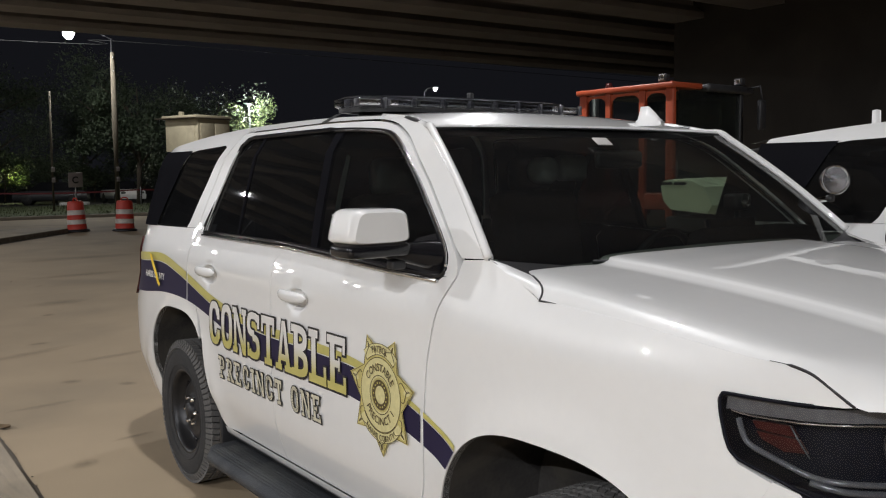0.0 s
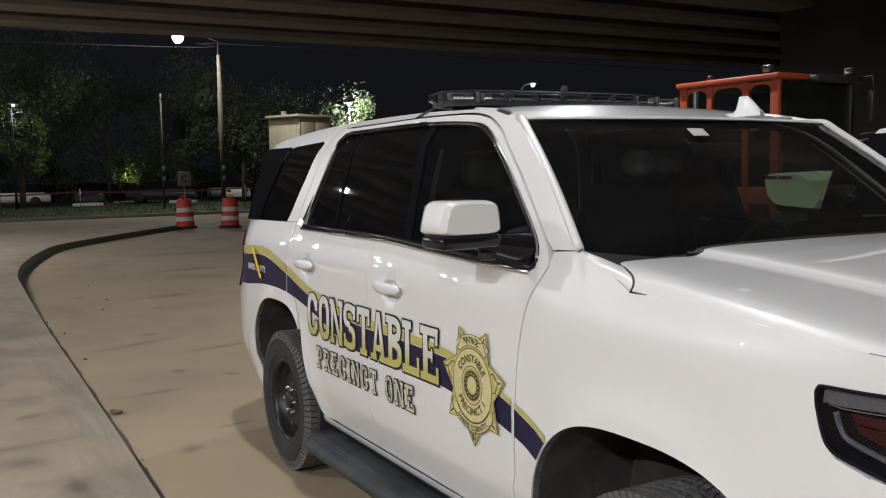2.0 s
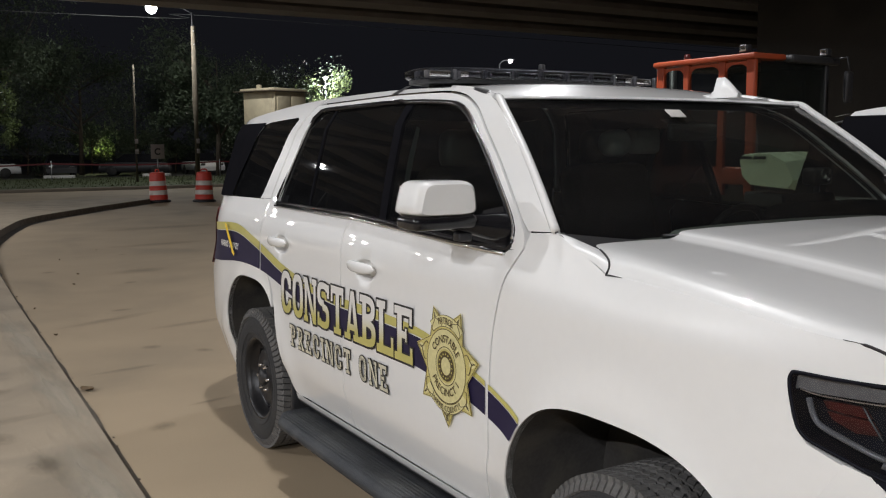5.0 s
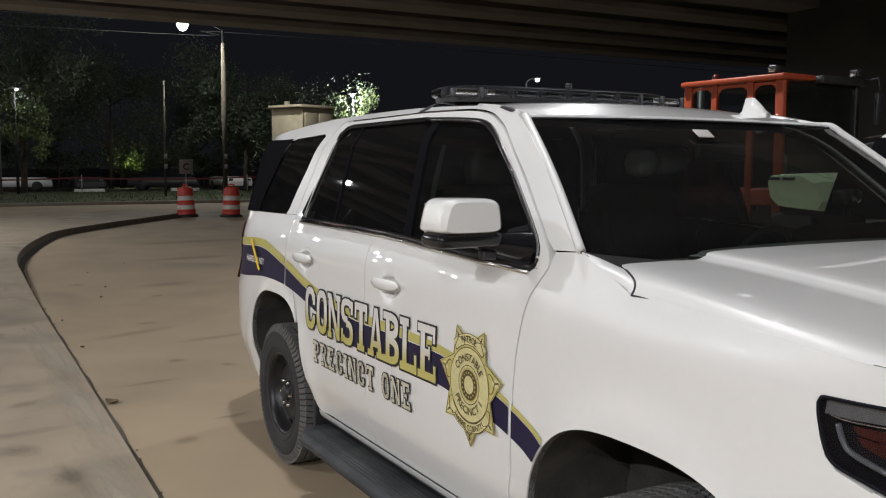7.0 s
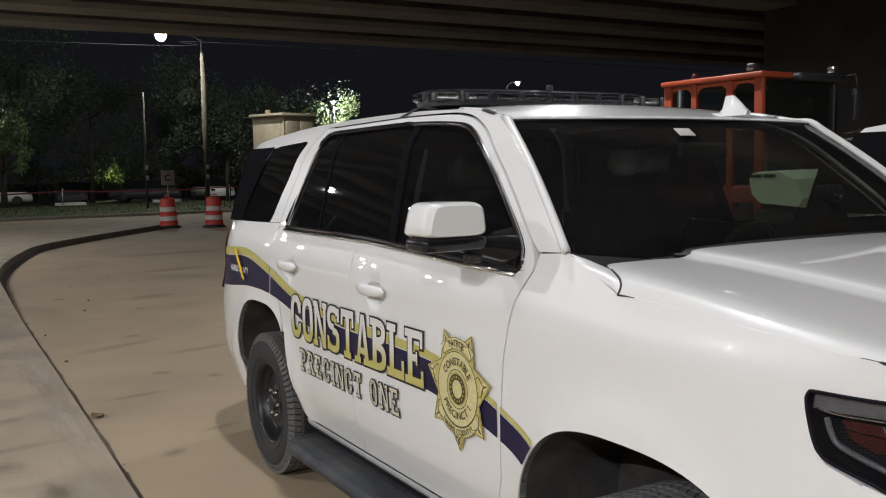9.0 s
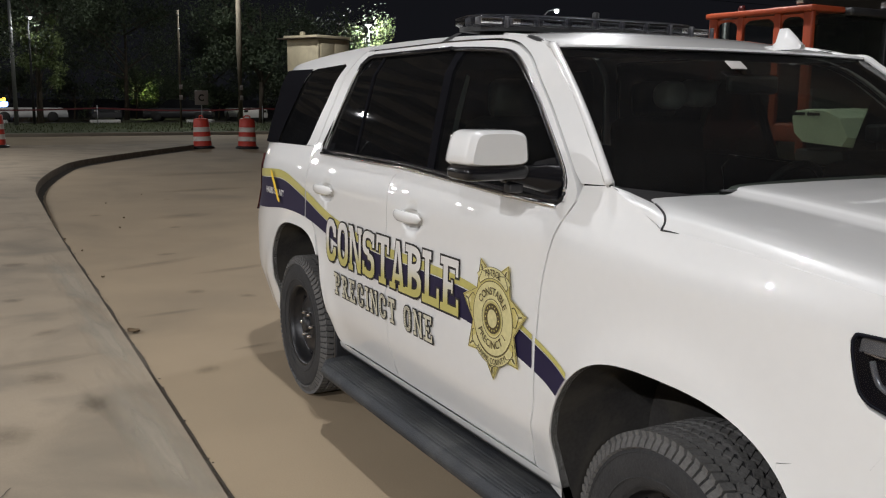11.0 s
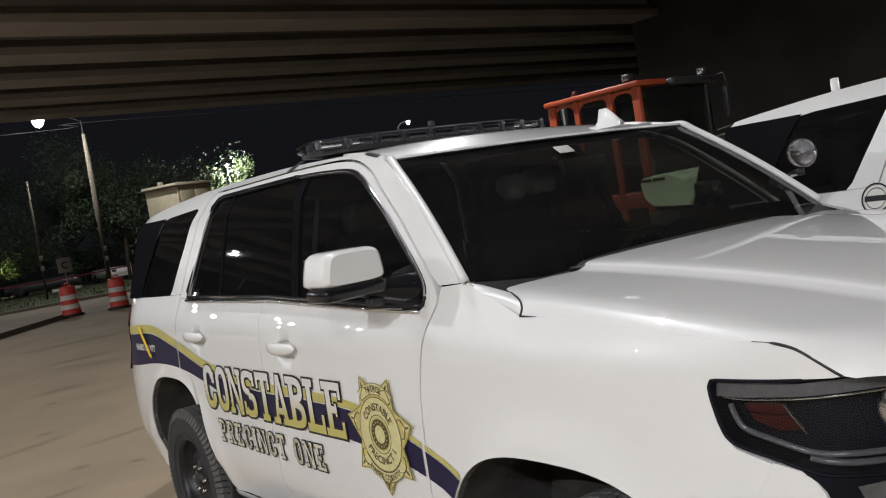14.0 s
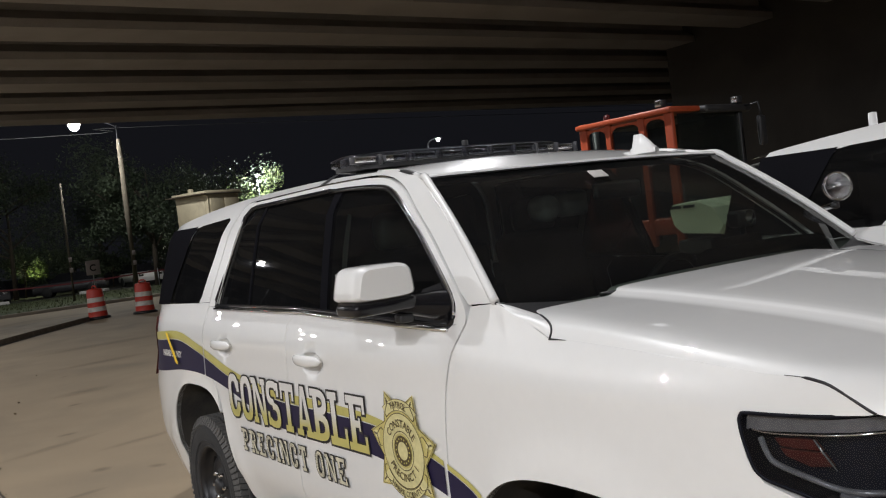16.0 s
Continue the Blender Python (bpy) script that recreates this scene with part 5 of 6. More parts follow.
def stain(x, y, a, b, turn, z=0.004, material=None):
    bm = bmesh.new()
    bmesh.ops.create_circle(bm, cap_ends=True, segments=24, radius=1.0)
    ob = part("stain", bm, material or STAIN_SOFT, smooth=False)
    ob.matrix_basis = pose(x, y, z, 0, 0, turn) @ Matrix.Diagonal((a, b, 1, 1))
    return tagged(ob, "dull dark stain on the concrete", "stain", "stains", "structure")


for args in ((-7.4, -0.95, 0.13, 0.62, 25), (-6.8, -0.30, 0.10, 0.5, 15), (-11.0, 0.1, 0.3, 0.5, 20), (-14.5, 1.2, 0.3, 1.0, 10), (-5.2, -1.25, 0.07, 0.3, 10), (-18.0, 2.0, 0.5, 1.6, 10)):
    stain(*args)
rng = random.Random(77)
for x, y in ((-5.9, -0.90), (-5.55, -0.55), (-7.9, -0.75), (-9.9, -0.25), (-4.0, -0.95), (-11.5, -1.0), (-6.6, 0.1), (-8.8, 0.6), (-13.2, 0.3), (-3.6, -1.35)):
    stain(x, y, rng.uniform(0.04, 0.12), rng.uniform(0.06, 0.18), rng.uniform(5, 60), 0.005, STAIN_DARK)
for x, y in ((-4.9, -2.15), (-3.8, -2.25), (-6.1, -2.3), (-3.2, -2.05), (-7.8, -2.2), (-9.4, -2.6), (-2.9, -2.5), (-5.4, -2.9)):
    stain(x, y, rng.uniform(0.08, 0.22), rng.uniform(0.05, 0.16), rng.uniform(-20, 40), KERB_Z + 0.005, STAIN_DARK)
for args in ((-4.15, -2.3, 0.10, 0.5, 8), (-6.2, -3.3, 0.14, 0.9, 5), (-7.6, -4.0, 0.2, 1.2, 5), (-3.1, -2.02, 0.5, 0.06, 8)):
    stain(*args, KERB_Z + 0.004)
for args in ((-2.5, -1.86, 1.5, 0.16, 2), (-4.6, -1.80, 1.6, 0.15, 2), (-6.6, -1.80, 1.8, 0.16, 2)):
    stain(*args, KERB_Z + 0.006, STAIN_PALE)


def crack(points, width, z, seed):
    rng = random.Random(seed)
    line = []
    for a, b in zip(points, points[1:]):
        for k in range(6):
            t = k / 6
            line.append((a[0] + (b[0] - a[0]) * t + rng.uniform(-1, 1) * 0.012, a[1] + (b[1] - a[1]) * t + rng.uniform(-1, 1) * 0.012))
    bm = bmesh.new()
    rows = [[(x, y - width * rng.uniform(0.3, 1), z) for x, y in line], [(x + 0.003, y + width * rng.uniform(0.3, 1), z) for x, y in line]]
    loft(rows, bm)
    return tagged(part("crack", bm, DIRT, smooth=False), "fine dark crack in the concrete", "crack", "cracks", "structure")


crack([(-1.70, -2.72), (-1.866, -2.663), (-2.106, -2.578), (-2.257, -2.497)], 0.003, KERB_Z + 0.005, 3)

def dead_leaf(x, y, z, size, turn, lift):
    bm = bmesh.new()
    rows = []
    for i in range(7):
        u = i / 6
        w = size * 0.38 * math.sin(math.pi * min(0.97, max(0.03, u))) * (1 + 0.25 * (i % 2))
        rows.append([(size * (u - 0.5), -w, lift * (u - 0.5) ** 2 * 3 + 0.012), (size * (u - 0.5), 0, lift * (u - 0.5) ** 2 * 3 + 0.002), (size * (u - 0.5), w, lift * (u - 0.5) ** 2 * 3 + 0.015)])
    loft(rows, bm)
    ob = part("dead_leaf", bm, DRY_LEAF)
    ob.matrix_basis = pose(x, y, z, 0, 0, turn)
    return tagged(ob, "curled brown dead leaf on the concrete", "leaf", "dead leaves")


dead_leaf(-4.72, -1.60, 0.004, 0.11, 40, 0.015)
rng = random.Random(8)
for _ in range(13):
    x = rng.uniform(-16, -3)
    y = rng.uniform(-1.45, 1.5) if rng.random() < 0.7 else rng.uniform(-1.62, -1.5)
    if x > -4.3 and y > -1.15:
        continue
    dead_leaf(x, y, 0.0, rng.uniform(0.02, 0.045), rng.uniform(0, 360), 0.01)
verge = part("verge", box((15.5, 130.0, 0.16), (-46.3, 8, 0.04), 0.02), GRASS, smooth=False)
tagged(verge, "dark worn grass verge behind a low kerb", "grass", kind="structure")
tagged(part("verge_kerb", box((0.25, 130.0, 0.17), (-38.4, 8, 0.05), 0.03), KERB_TOP), "low concrete kerb edging the verge", "kerb", kind="structure")
bm = bmesh.new()
rng = random.Random(4)
for _ in range(7000):
    x, y = rng.uniform(-53.5, -38.8), rng.uniform(-14, 34)
    h, a = rng.uniform(0.04, 0.12), rng.uniform(0, 6.28)
    c, s_ = 0.02 * math.cos(a), 0.02 * math.sin(a)
    bm.faces.new([bm.verts.new(p) for p in ((x - c, y - s_, 0.115), (x + c, y + s_, 0.115), (x + rng.uniform(-0.03, 0.03), y + rng.uniform(-0.03, 0.03), 0.12 + h))])
tagged(part("grass_blades", bm, GRASS, smooth=False), "sparse short grass blades on the verge", "grass", kind="stuff")

# ---- overpass ----
bm = box((52.0, 130.0, 0.25), (-1.4, 5.0, 7.32))
box((0.30, 130.0, 1.1), (-27.3, 5.0, 7.75), 0.03, bm)
tagged(part("ceiling", bm, SOFFIT, smooth=False), "dim concrete overpass deck overhead", "bridge deck", kind="structure")
for i in range(17):
    x = -26.45 + 2.62 * i
    sect = [(-0.54, 6.0), (0.54, 6.0), (0.54, 6.16), (0.16, 6.40), (0.14, 6.95), (0.30, 7.10), (0.30, 7.2), (-0.30, 7.2), (-0.30, 7.10), (-0.14, 6.95), (-0.16, 6.40), (-0.54, 6.16)]
    bm = loft([[(x + a, y, z) for a, z in sect] for y in (-60.0, -40, -20, 0, 20, 40, 70.0)], close=True)
    tagged(part("girder", bm, GIRDER, smooth=False), "dim concrete girder carrying the overpass deck", "girder", "overpass girders", "structure")
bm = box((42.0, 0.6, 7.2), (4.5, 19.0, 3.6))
tagged(part("wall_abutment", bm, ABUTMENT, smooth=False), "concrete abutment wall, coloured dark for the shade under the overpass", "wall", kind="structure")


def deck_lamp(x, y, z, watts):
    fx = thing("deck_lamp", "square floodlight hung under the overpass girders", "lamp", (x, y, z + 0.02), group="deck lamps", kind="structure")
    part("housing", box((0.36, 0.36, 0.12), (0, 0, 0.16), 0.02), GALV, fx)
    part("stem", lathe([(0.02, 0.2), (0.02, 0.40)], 10), GALV, fx)
    part("diffuser", lathe([(0.0, 0.03), (0.05, 0.035), (0.08, 0.06), (0.09, 0.10)], 20), GLOW, fx, "glowing domed lens")
    lamp((x, y, z), watts, LAMP_WHITE, 0.17, True)


for (x, y, z), watts in zip(DECK_LAMPS, DECK_POWER):
    deck_lamp(x, y, z, watts)


# ---- traffic drums ----
def traffic_drum(x, y, turn, lean=(0, 0), z=0.0):
    d = thing("traffic_drum", "orange traffic drum with white reflective bands on a rubber base", "traffic barrel", (x, y, 0.0), turn, "traffic drums")
    d.matrix_basis = pose(x, y, z, lean[0], lean[1], turn)

    def r(z):
        return 0.288 - 0.055 * z + (0.006 if z < 0.85 else 0)
    part("rubber_base", lathe([(0.0, 0.0), (0.36, 0.0), (0.375, 0.02), (0.36, 0.06), (0.30, 0.085), (0.25, 0.09)], 32), BLACK, d)
    steps = [(0.06, 0.24, ORANGE, "orange_section"), (0.24, 0.385, SHEETING, "white_band"), (0.385, 0.53, ORANGE, "orange_section"), (0.53, 0.68, SHEETING, "white_band"), (0.68, 0.97, ORANGE, "orange_section")]
    for z0, z1, m, name in steps:
        k = 0.004 if m is SHEETING else 0.0
        prof = [(r(z0) - 0.012, z0), (r(z0) + 0.004 - k, z0 + 0.008), (r(z0) - k, z0 + 0.02), (r(z1) - k, z1 - 0.02), (r(z1) + 0.004 - k, z1 - 0.008), (r(z1) - 0.012, z1)]
        if z1 > 0.9:
            prof = prof[:3] + [(r(0.9), 0.9), (r(0.93) - 0.01, 0.935), (r(0.95) - 0.035, 0.955), (0.10, 0.968), (0.0, 0.97)]
        part(name, lathe(prof, 36), m, d)
    part("handle", tube([(-0.10, 0, 0.96), (-0.09, 0, 1.02), (-0.05, 0, 1.045), (0.05, 0, 1.045), (0.09, 0, 1.02), (0.10, 0, 0.96)], 0.022, 8), ORANGE, d)
    return d


traffic_drum(-27.85, 4.33, 20, (1.0, -1.5))
traffic_drum(-27.2, 5.60, 75, (-1, 1))
traffic_drum(-27.6, -1.68, 40, z=rise(-27.6))


# ---- poles, street lamps, booth ----
def wood_pole(x, y, h, r, label):
    p = thing("utility_pole", label, "utility pole", (x, y, 0), group="utility poles")
    part("shaft", tube([(0, 0, -0.1), (0, 0, h * 0.5), (0.03, 0.02, h)], [r, r * 0.88, r * 0.72], 14), POLE_WOOD, p)
    for i, z in enumerate((1.6, 2.1)):
        part("notice", box((0.02, 0.16, 0.22), (r + 0.01, 0.02, z), 0.004), SIGN_DULL, p)
    for z in (h - 0.25, h - 0.9):
        part("bracket", box((0.25, 0.05, 0.06), (0.1, 0, z), 0.01), GALV, p)
    return p


def street_lamp(x, y, h, watts, arm, colour=(0.95, 0.98, 1.0), scale=1.0, name_label="cobra-head street lamp with a bright white light"):
    s = thing("street_lamp", name_label, "street lamp", (x, y, 0), group="street lamps")
    part("post", tube([(0, 0, 0), (0, 0, h * 0.6), (0, 0, h - 0.3)], [0.08, 0.06, 0.045], 12), BLACK, s)
    tip = Vector((arm[0], arm[1], h))
    part("arm", tube(curve_through([(0, 0, h - 0.35), (arm[0] * 0.35, arm[1] * 0.35, h - 0.08), (arm[0], arm[1], h)], 5), 0.03, 8), BLACK, s)
    part("head", box((0.26, 0.55, 0.12), (tip.x, tip.y, tip.z), 0.05), BLACK, s)
    lens = lathe([(0.0, -0.26 * scale), (0.08 * scale, -0.24 * scale), (0.14 * scale, -0.17 * scale), (0.17 * scale, -0.08 * scale), (0.16 * scale, 0.0), (0.10 * scale, 0.06 * scale), (0.0, 0.08 * scale)], 20, "z", (tip.x, tip.y, tip.z - 0.05))
    part("bulb_lens", lens, GLOW, s, "glowing white lens")
    lamp((x + tip.x + 0.2, y + tip.y, tip.z - 0.45), watts, colour, 0.15)
    return s


wood_pole(-44.0, 10.07, 7.75, 0.16, "weathered wooden utility pole with paper notices")
wood_pole(-44.0, 7.1, 5.75, 0.065, "thin weathered wooden pole on the verge")
# lens scaled up beyond a real one: the glare round it is put into its size
street_lamp(-44.0, 10.07, 8.72, 1300, (-0.2, -1.92), scale=1.6, name_label="bright white street lamp on a wooden pole")
street_lamp(-56.5, 36.8, 8.3, 500, (0.6, 0.6), scale=0.8, name_label="distant street lamp with a cold white light")
street_lamp(-57.0, 22.7, 6.6, 2300, (0.1, -0.1), scale=0.5, name_label="street lamp among bright lit foliage")
street_lamp(-32.2, -12.7, 8.75, 1200, (-1.2, 0.6), scale=1.6, name_label="street lamp lighting the end of the walkway")

for x, y, h in ((-50, -19, 7.5), (-52, -24, 8.5), (-60, -21, 9.5), (-46, -27, 7.0), (-64, -30, 9.0), (-57, -27, 6.5), (-70, -24, 8.0), (-55, -31, 8.6), (-43, -21, 6.4)):
    street_lamp(x, y, h, 60, (0.3, 0.5), scale=0.65, name_label="street lamp over a parking area down the road")
# unseen fill spot without a fixture, added to brighten the beige cabinet
data = bpy.data.lights.new("booth_fill_light", "SPOT")
data.energy, data.color, data.spot_size, data.spot_blend, data.shadow_soft_size = 560, LAMP_WHITE, radians(44), 0.4, 0.1
booth_fill = new("booth_fill_light", data)
booth_fill.matrix_basis = look((-27.25, 6.6, 5.8), (-31.0, 9.3, 3.0))
tagged(booth_fill, kind="structure")
booth = thing("booth", "beige metal cabinet with an overhanging roof raised on dark legs", "cabinet", (-31.0, 9.46, 0.09), 25)
part("wall", box((1.62, 1.62, 1.18), (0, 0, 3.09), 0.02), BEIGE, booth)
part("roof", box((1.74, 1.80, 0.10), (0, -0.03, 3.74), 0.02), BEIGE, booth)
part("roof_trim", box((1.86, 2.10, 0.035), (0, -0.14, 3.675), 0.01), POLE_WOOD, booth)
part("corner_trim", box((0.05, 0.05, 1.16), (0.80, -0.80, 3.09), 0.01), BEIGE, booth)
part("hatch", box((0.025, 0.66, 1.02), (0.815, -0.36, 3.02), 0.01), BEIGE, booth)
part("hatch", box((0.025, 0.66, 1.02), (0.815, 0.38, 3.02), 0.01), BEIGE, booth)
part("latch", box((0.03, 0.05, 0.14), (0.835, 0.01, 3.0), 0.006), GALV, booth)
part("side_panel", box((1.30, 0.025, 1.02), (0.0, -0.815, 3.02), 0.01), BEIGE, booth)
for bx, by in ((-0.7, -0.7), (-0.7, 0.7), (0.7, -0.7), (0.7, 0.7)):
    part("leg", tube([(bx, by, -0.12), (bx, by, 2.52)], 0.05, 8), BLACK, booth)
part("vent_cap", box((0.16, 0.16, 0.18), (-0.35, -0.45, 3.87), 0.03), BEIGE, booth)

sign = thing("sign_board", "small white board on a thin post, lettered C", "sign", (-41.0, 7.42, 0), 12)
part("post", box((0.04, 0.04, 1.35), (-0.03, 0, 0.675), 0.005), GALV, sign)
part("board", box((0.02, 0.66, 0.66), (0, 0, 1.60), 0.008), SIGN_DULL, sign)
co, faces = lettering("C", 0.03)
bm = bmesh.new()
vs = [bm.verts.new((0.014, (a - co[:, 0].mean()) * 0.42, 1.60 + (b - co[:, 1].mean()) * 0.42)) for a, b in co]
for f in faces:
    bm.faces.new([vs[i] for i in f])
part("letter", bm, INK, sign)


wood_pole(-47.0, -40.0, 9.6, 0.17, "tall weathered wooden pole carrying two cables")
wood_pole(-47.0, 60.0, 9.6, 0.17, "tall weathered wooden pole carrying two cables")
for z0, z1 in ((9.05, 9.15), (8.42, 8.75)):
    wire = part("power_cable", tube(curve_through([(-47.0, -40.0, z0 - 0.6), (-47.0, 7.2, z0), (-47.0, 13.2, z1), (-47.0, 60.0, z1 - 0.3)], 6), 0.018, 6), CABLE)
    tagged(wire, "thin dark power cable strung past the street lamp", "cable", "power cables")


# ---- trees ----
def tree(x, y, h, spread_r, n, seed, label, leaf=LEAF, trunk_r=0.18, low=0.3, size=0.10):
    rng = random.Random(seed)
    t = thing("tree", label, "tree", (x, y, 0), group="trees")
    bm = tube([(0, 0, -0.1), (0.1, 0.05, h * 0.25), (0.05, 0.12, h * 0.5), (0.0, 0.1, h * 0.8)], [trunk_r, trunk_r * 0.8, trunk_r * 0.55, trunk_r * 0.15], 10)
    clumps = []
    for i in range(11):
        a, z0 = rng.uniform(0, 6.28), h * rng.uniform(0.25, 0.6)
        reach, z1 = spread_r * rng.uniform(0.4, 0.95), h * rng.uniform(max(low, 0.4), 0.95)
        tip = (reach * math.cos(a), reach * math.sin(a), z1)
        tube([(0.05, 0.08, z0), (tip[0] * 0.5, tip[1] * 0.5, (z0 + z1) / 2 + 0.2), tip], [trunk_r * 0.4, trunk_r * 0.25, 0.02], 6, bm)
        clumps.append((tip, spread_r * rng.uniform(0.25, 0.45)))
        clumps.append(((tip[0] * 0.5, tip[1] * 0.5, (z0 + z1) / 2 + 0.4), spread_r * rng.uniform(0.2, 0.35)))
    for i in range(8):
        a = rng.uniform(0, 6.28)
        clumps.append(((spread_r * 0.9 * math.cos(a), spread_r * 0.9 * math.sin(a), h * rng.uniform(low, 0.7)), spread_r * rng.uniform(0.15, 0.3)))
    part("trunk", bm, BARK, t)
    verts, tris = [], []
    for _ in range(int(n * 2.2)):
        (cx, cy, cz), r = clumps[rng.randrange(len(clumps))]
        d = Vector((rng.gauss(0, 1), rng.gauss(0, 1), rng.gauss(0, 0.8)))
        d = d.normalized() * r * rng.uniform(0.35, 1.05)
        p = Vector((cx, cy, cz)) + d
        u = Vector((rng.gauss(0, 1), rng.gauss(0, 1), rng.gauss(0, 1))).normalized()
        v = u.cross(Vector((rng.gauss(0, 1), rng.gauss(0, 1), rng.gauss(0, 1)))).normalized()
        s_ = size * rng.uniform(0.6, 1.3)
        k = len(verts)
        verts += [p - u * s_, p + v * s_ * 0.45, p + u * s_, p - v * s_ * 0.45]
        tris.append((k, k + 1, k + 2, k + 3))
    me = bpy.data.meshes.new("crown")
    me.from_pydata([tuple(q) for q in verts], [], tris)
    me.materials.append(leaf)
    crown = new("crown", me)
    crown.parent = t
    return t


DARK_TREE = "dark leafy tree behind the verge at night"
tree(-58, -9, 9.5, 4.6, 7000, 1, DARK_TREE)
tree(-54, 1.5, 10.5, 5.0, 8000, 2, DARK_TREE)
tree(-52, 13.5, 8.6, 3.6, 7000, 3, DARK_TREE, low=0.2)
tree(-57, 20.0, 7.0, 3.6, 6000, 5, DARK_TREE, low=0.15)
tree(-66, 8.0, 11.0, 5.5, 7000, 6, DARK_TREE, low=0.2)
tree(-59.0, 23.2, 7.6, 2.6, 4200, 7, "small tree lit bright by a street lamp", LEAF_LIT, 0.12, 0.5)
tree(-62, 30.0, 5.6, 2.6, 3000, 8, DARK_TREE, low=0.3)
tree(-64, -18, 9.0, 4.5, 6000, 9, DARK_TREE)
tree(-75, 16, 9.5, 6, 6000, 11, DARK_TREE, low=0.15)
tree(-70, 9.9, 2.9, 1.0, 1400, 12, "small shrub lit yellow-green from below", LEAF_LIT, 0.06, 0.4, 0.12)
tree(-63.5, -4.0, 3.4, 2.2, 1800, 21, "low dark bush behind the parked cars", low=0.1)
tree(-64.5, 11.5, 3.0, 2.4, 1800, 22, "low dark bush behind the parked cars", low=0.1)
tree(-56.0, 16.5, 3.2, 2.0, 1800, 23, "low dark bush behind the parked cars", low=0.1)
rng = random.Random(40)
for i in range(9):
    tree(-65.5 - rng.uniform(0, 3), -16 + 4.3 * i + rng.uniform(-1, 1), rng.uniform(2.6, 4.6), rng.uniform(1.8, 2.8), 1500, 41 + i, "low dark bush behind the parked cars", low=0.08, trunk_r=0.07)
# unseen fill lights without fixtures, added to brighten bushes, shrub and parked cars
lamp((-57.0, -3.0, 3.6), 260, (1.0, 0.95, 0.85), 0.1)
lamp((-57.5, 14.0, 3.6), 150, (1.0, 0.95, 0.85), 0.1)
lamp((-68.6, 9.7, 2.0), 90, (0.9, 1.0, 0.5), 0.1)
tree(-53.0, 1.3, 6.0, 1.5, 2000, 31, "small tree lit from the low street lamp beside it", LEAF_LIT, 0.08, 0.35)
street_lamp(-51.3, 1.0, 5.7, 45, (0.1, 0.1), scale=0.4, name_label="low street lamp before the dark trees")


# ---- far parked cars, tape and blocks ----
def far_car(x, y, turn, material, label, h=1.45):
    c = thing("parked_car", label, "car", (x, y, 0), turn, "far parked cars")
    rows = []
    for px, top in ((-2.2, 0.55), (-2.1, 0.85), (-1.2, 0.92), (1.0, 0.92), (1.9, 0.90), (2.25, 0.75), (2.3, 0.5)):
        rows.append([(px, yy, z) for yy, z in ((-0.85, 0.28), (-0.90, 0.55), (-0.86, top - 0.05), (-0.7, top), (0.7, top), (0.86, top - 0.05), (0.90, 0.55), (0.85, 0.28))])
    bm = loft(rows, close=True)
    for r in (rows[0], rows[-1]):
        bm.faces.new([bm.verts.new(p) for p in r])
    part("body", bm, material, c)
    rows = [[(px, s_ * w, z) for s_ in (-1, -0.5, 0.5, 1)] for px, w, z in ((-1.25, 0.78, 0.9), (-0.55, 0.62, h), (0.95, 0.62, h), (1.75, 0.78, 0.9))]
    part("cabin_glass", loft(rows), GLOSS_BLACK, c)
    for s_ in (-1, 1):
        part("side_glass", loft([[(px, s_ * w, z) for px, w, z in ((-1.25, 0.78, 0.9), (-0.55, 0.62, h), (0.95, 0.62, h), (1.75, 0.78, 0.9))], [(px, s_ * 0.8, 0.88) for px in (-1.25, -0.5, 0.9, 1.75)]]), GLOSS_BLACK, c)
        for wx in (-1.35, 1.4):
            part("wheel", lathe([(0.0, -0.1), (0.32, -0.1), (0.33, 0.1), (0.2, 0.1), (0.0, 0.08)], 20, "y", (wx, s_ * 0.80, 0.32)), RUBBER, c)
        part("headlight", box((0.04, 0.3, 0.14), (-2.19, s_ * 0.62, 0.70), 0.02), REFLECTOR, c)
        part("tail_light", box((0.04, 0.24, 0.16), (2.28, s_ * 0.66, 0.68), 0.02), AMBER, c)
    return c


rng = random.Random(5)
for i in range(11):
    m, lab = ((DARK_CAR, "dark parked car beyond the verge"), (PALE_CAR, "pale parked car beyond the verge"), (DARK_CAR, "dark parked car beyond the verge"))[i % 3]
    far_car(-60.5 - rng.uniform(0, 1.5), -17 + 4.6 * i, 180 + rng.uniform(-6, 6) if i % 2 else rng.uniform(60, 100), m, lab)
for i, y in enumerate((-7.5, -1.0, 5.0, 10.5)):
    b = part("wheel_stop", box((0.25, 1.7, 0.28), (-54.6, y, 0.14), 0.05), SIGN_WHITE)
    tagged(b, "white concrete wheel stop past the verge", "wheel stop", "wheel stops")
tape = part("barrier_tape", loft([[(-50.0, y, 1.0 + dz - 0.12 * math.sin(math.pi * ((y + 14) % 9) / 9)) for y in np.linspace(-14, 14, 43)] for dz in (-0.04, 0.04)]), RED_TAPE)
tagged(tape, "red barrier tape sagging between thin posts", "tape")
for y in (-14, -5, 4, 13):
    p = part("tape_post", tube([(-50, y, 0.0), (-50, y, 1.15)], 0.025, 8), GALV)
    tagged(p, "thin metal post holding barrier tape", "post", "tape posts")
for y, h in ((-13.0, 9.0), (0.1, 8.5)):
    p = part("lamp_post", tube([(-50.5, y, 0), (-50.5, y, h)], [0.11, 0.07], 12), GALV)
    tagged(p, "plain grey lamp post beside the verge", "post", "grey posts")


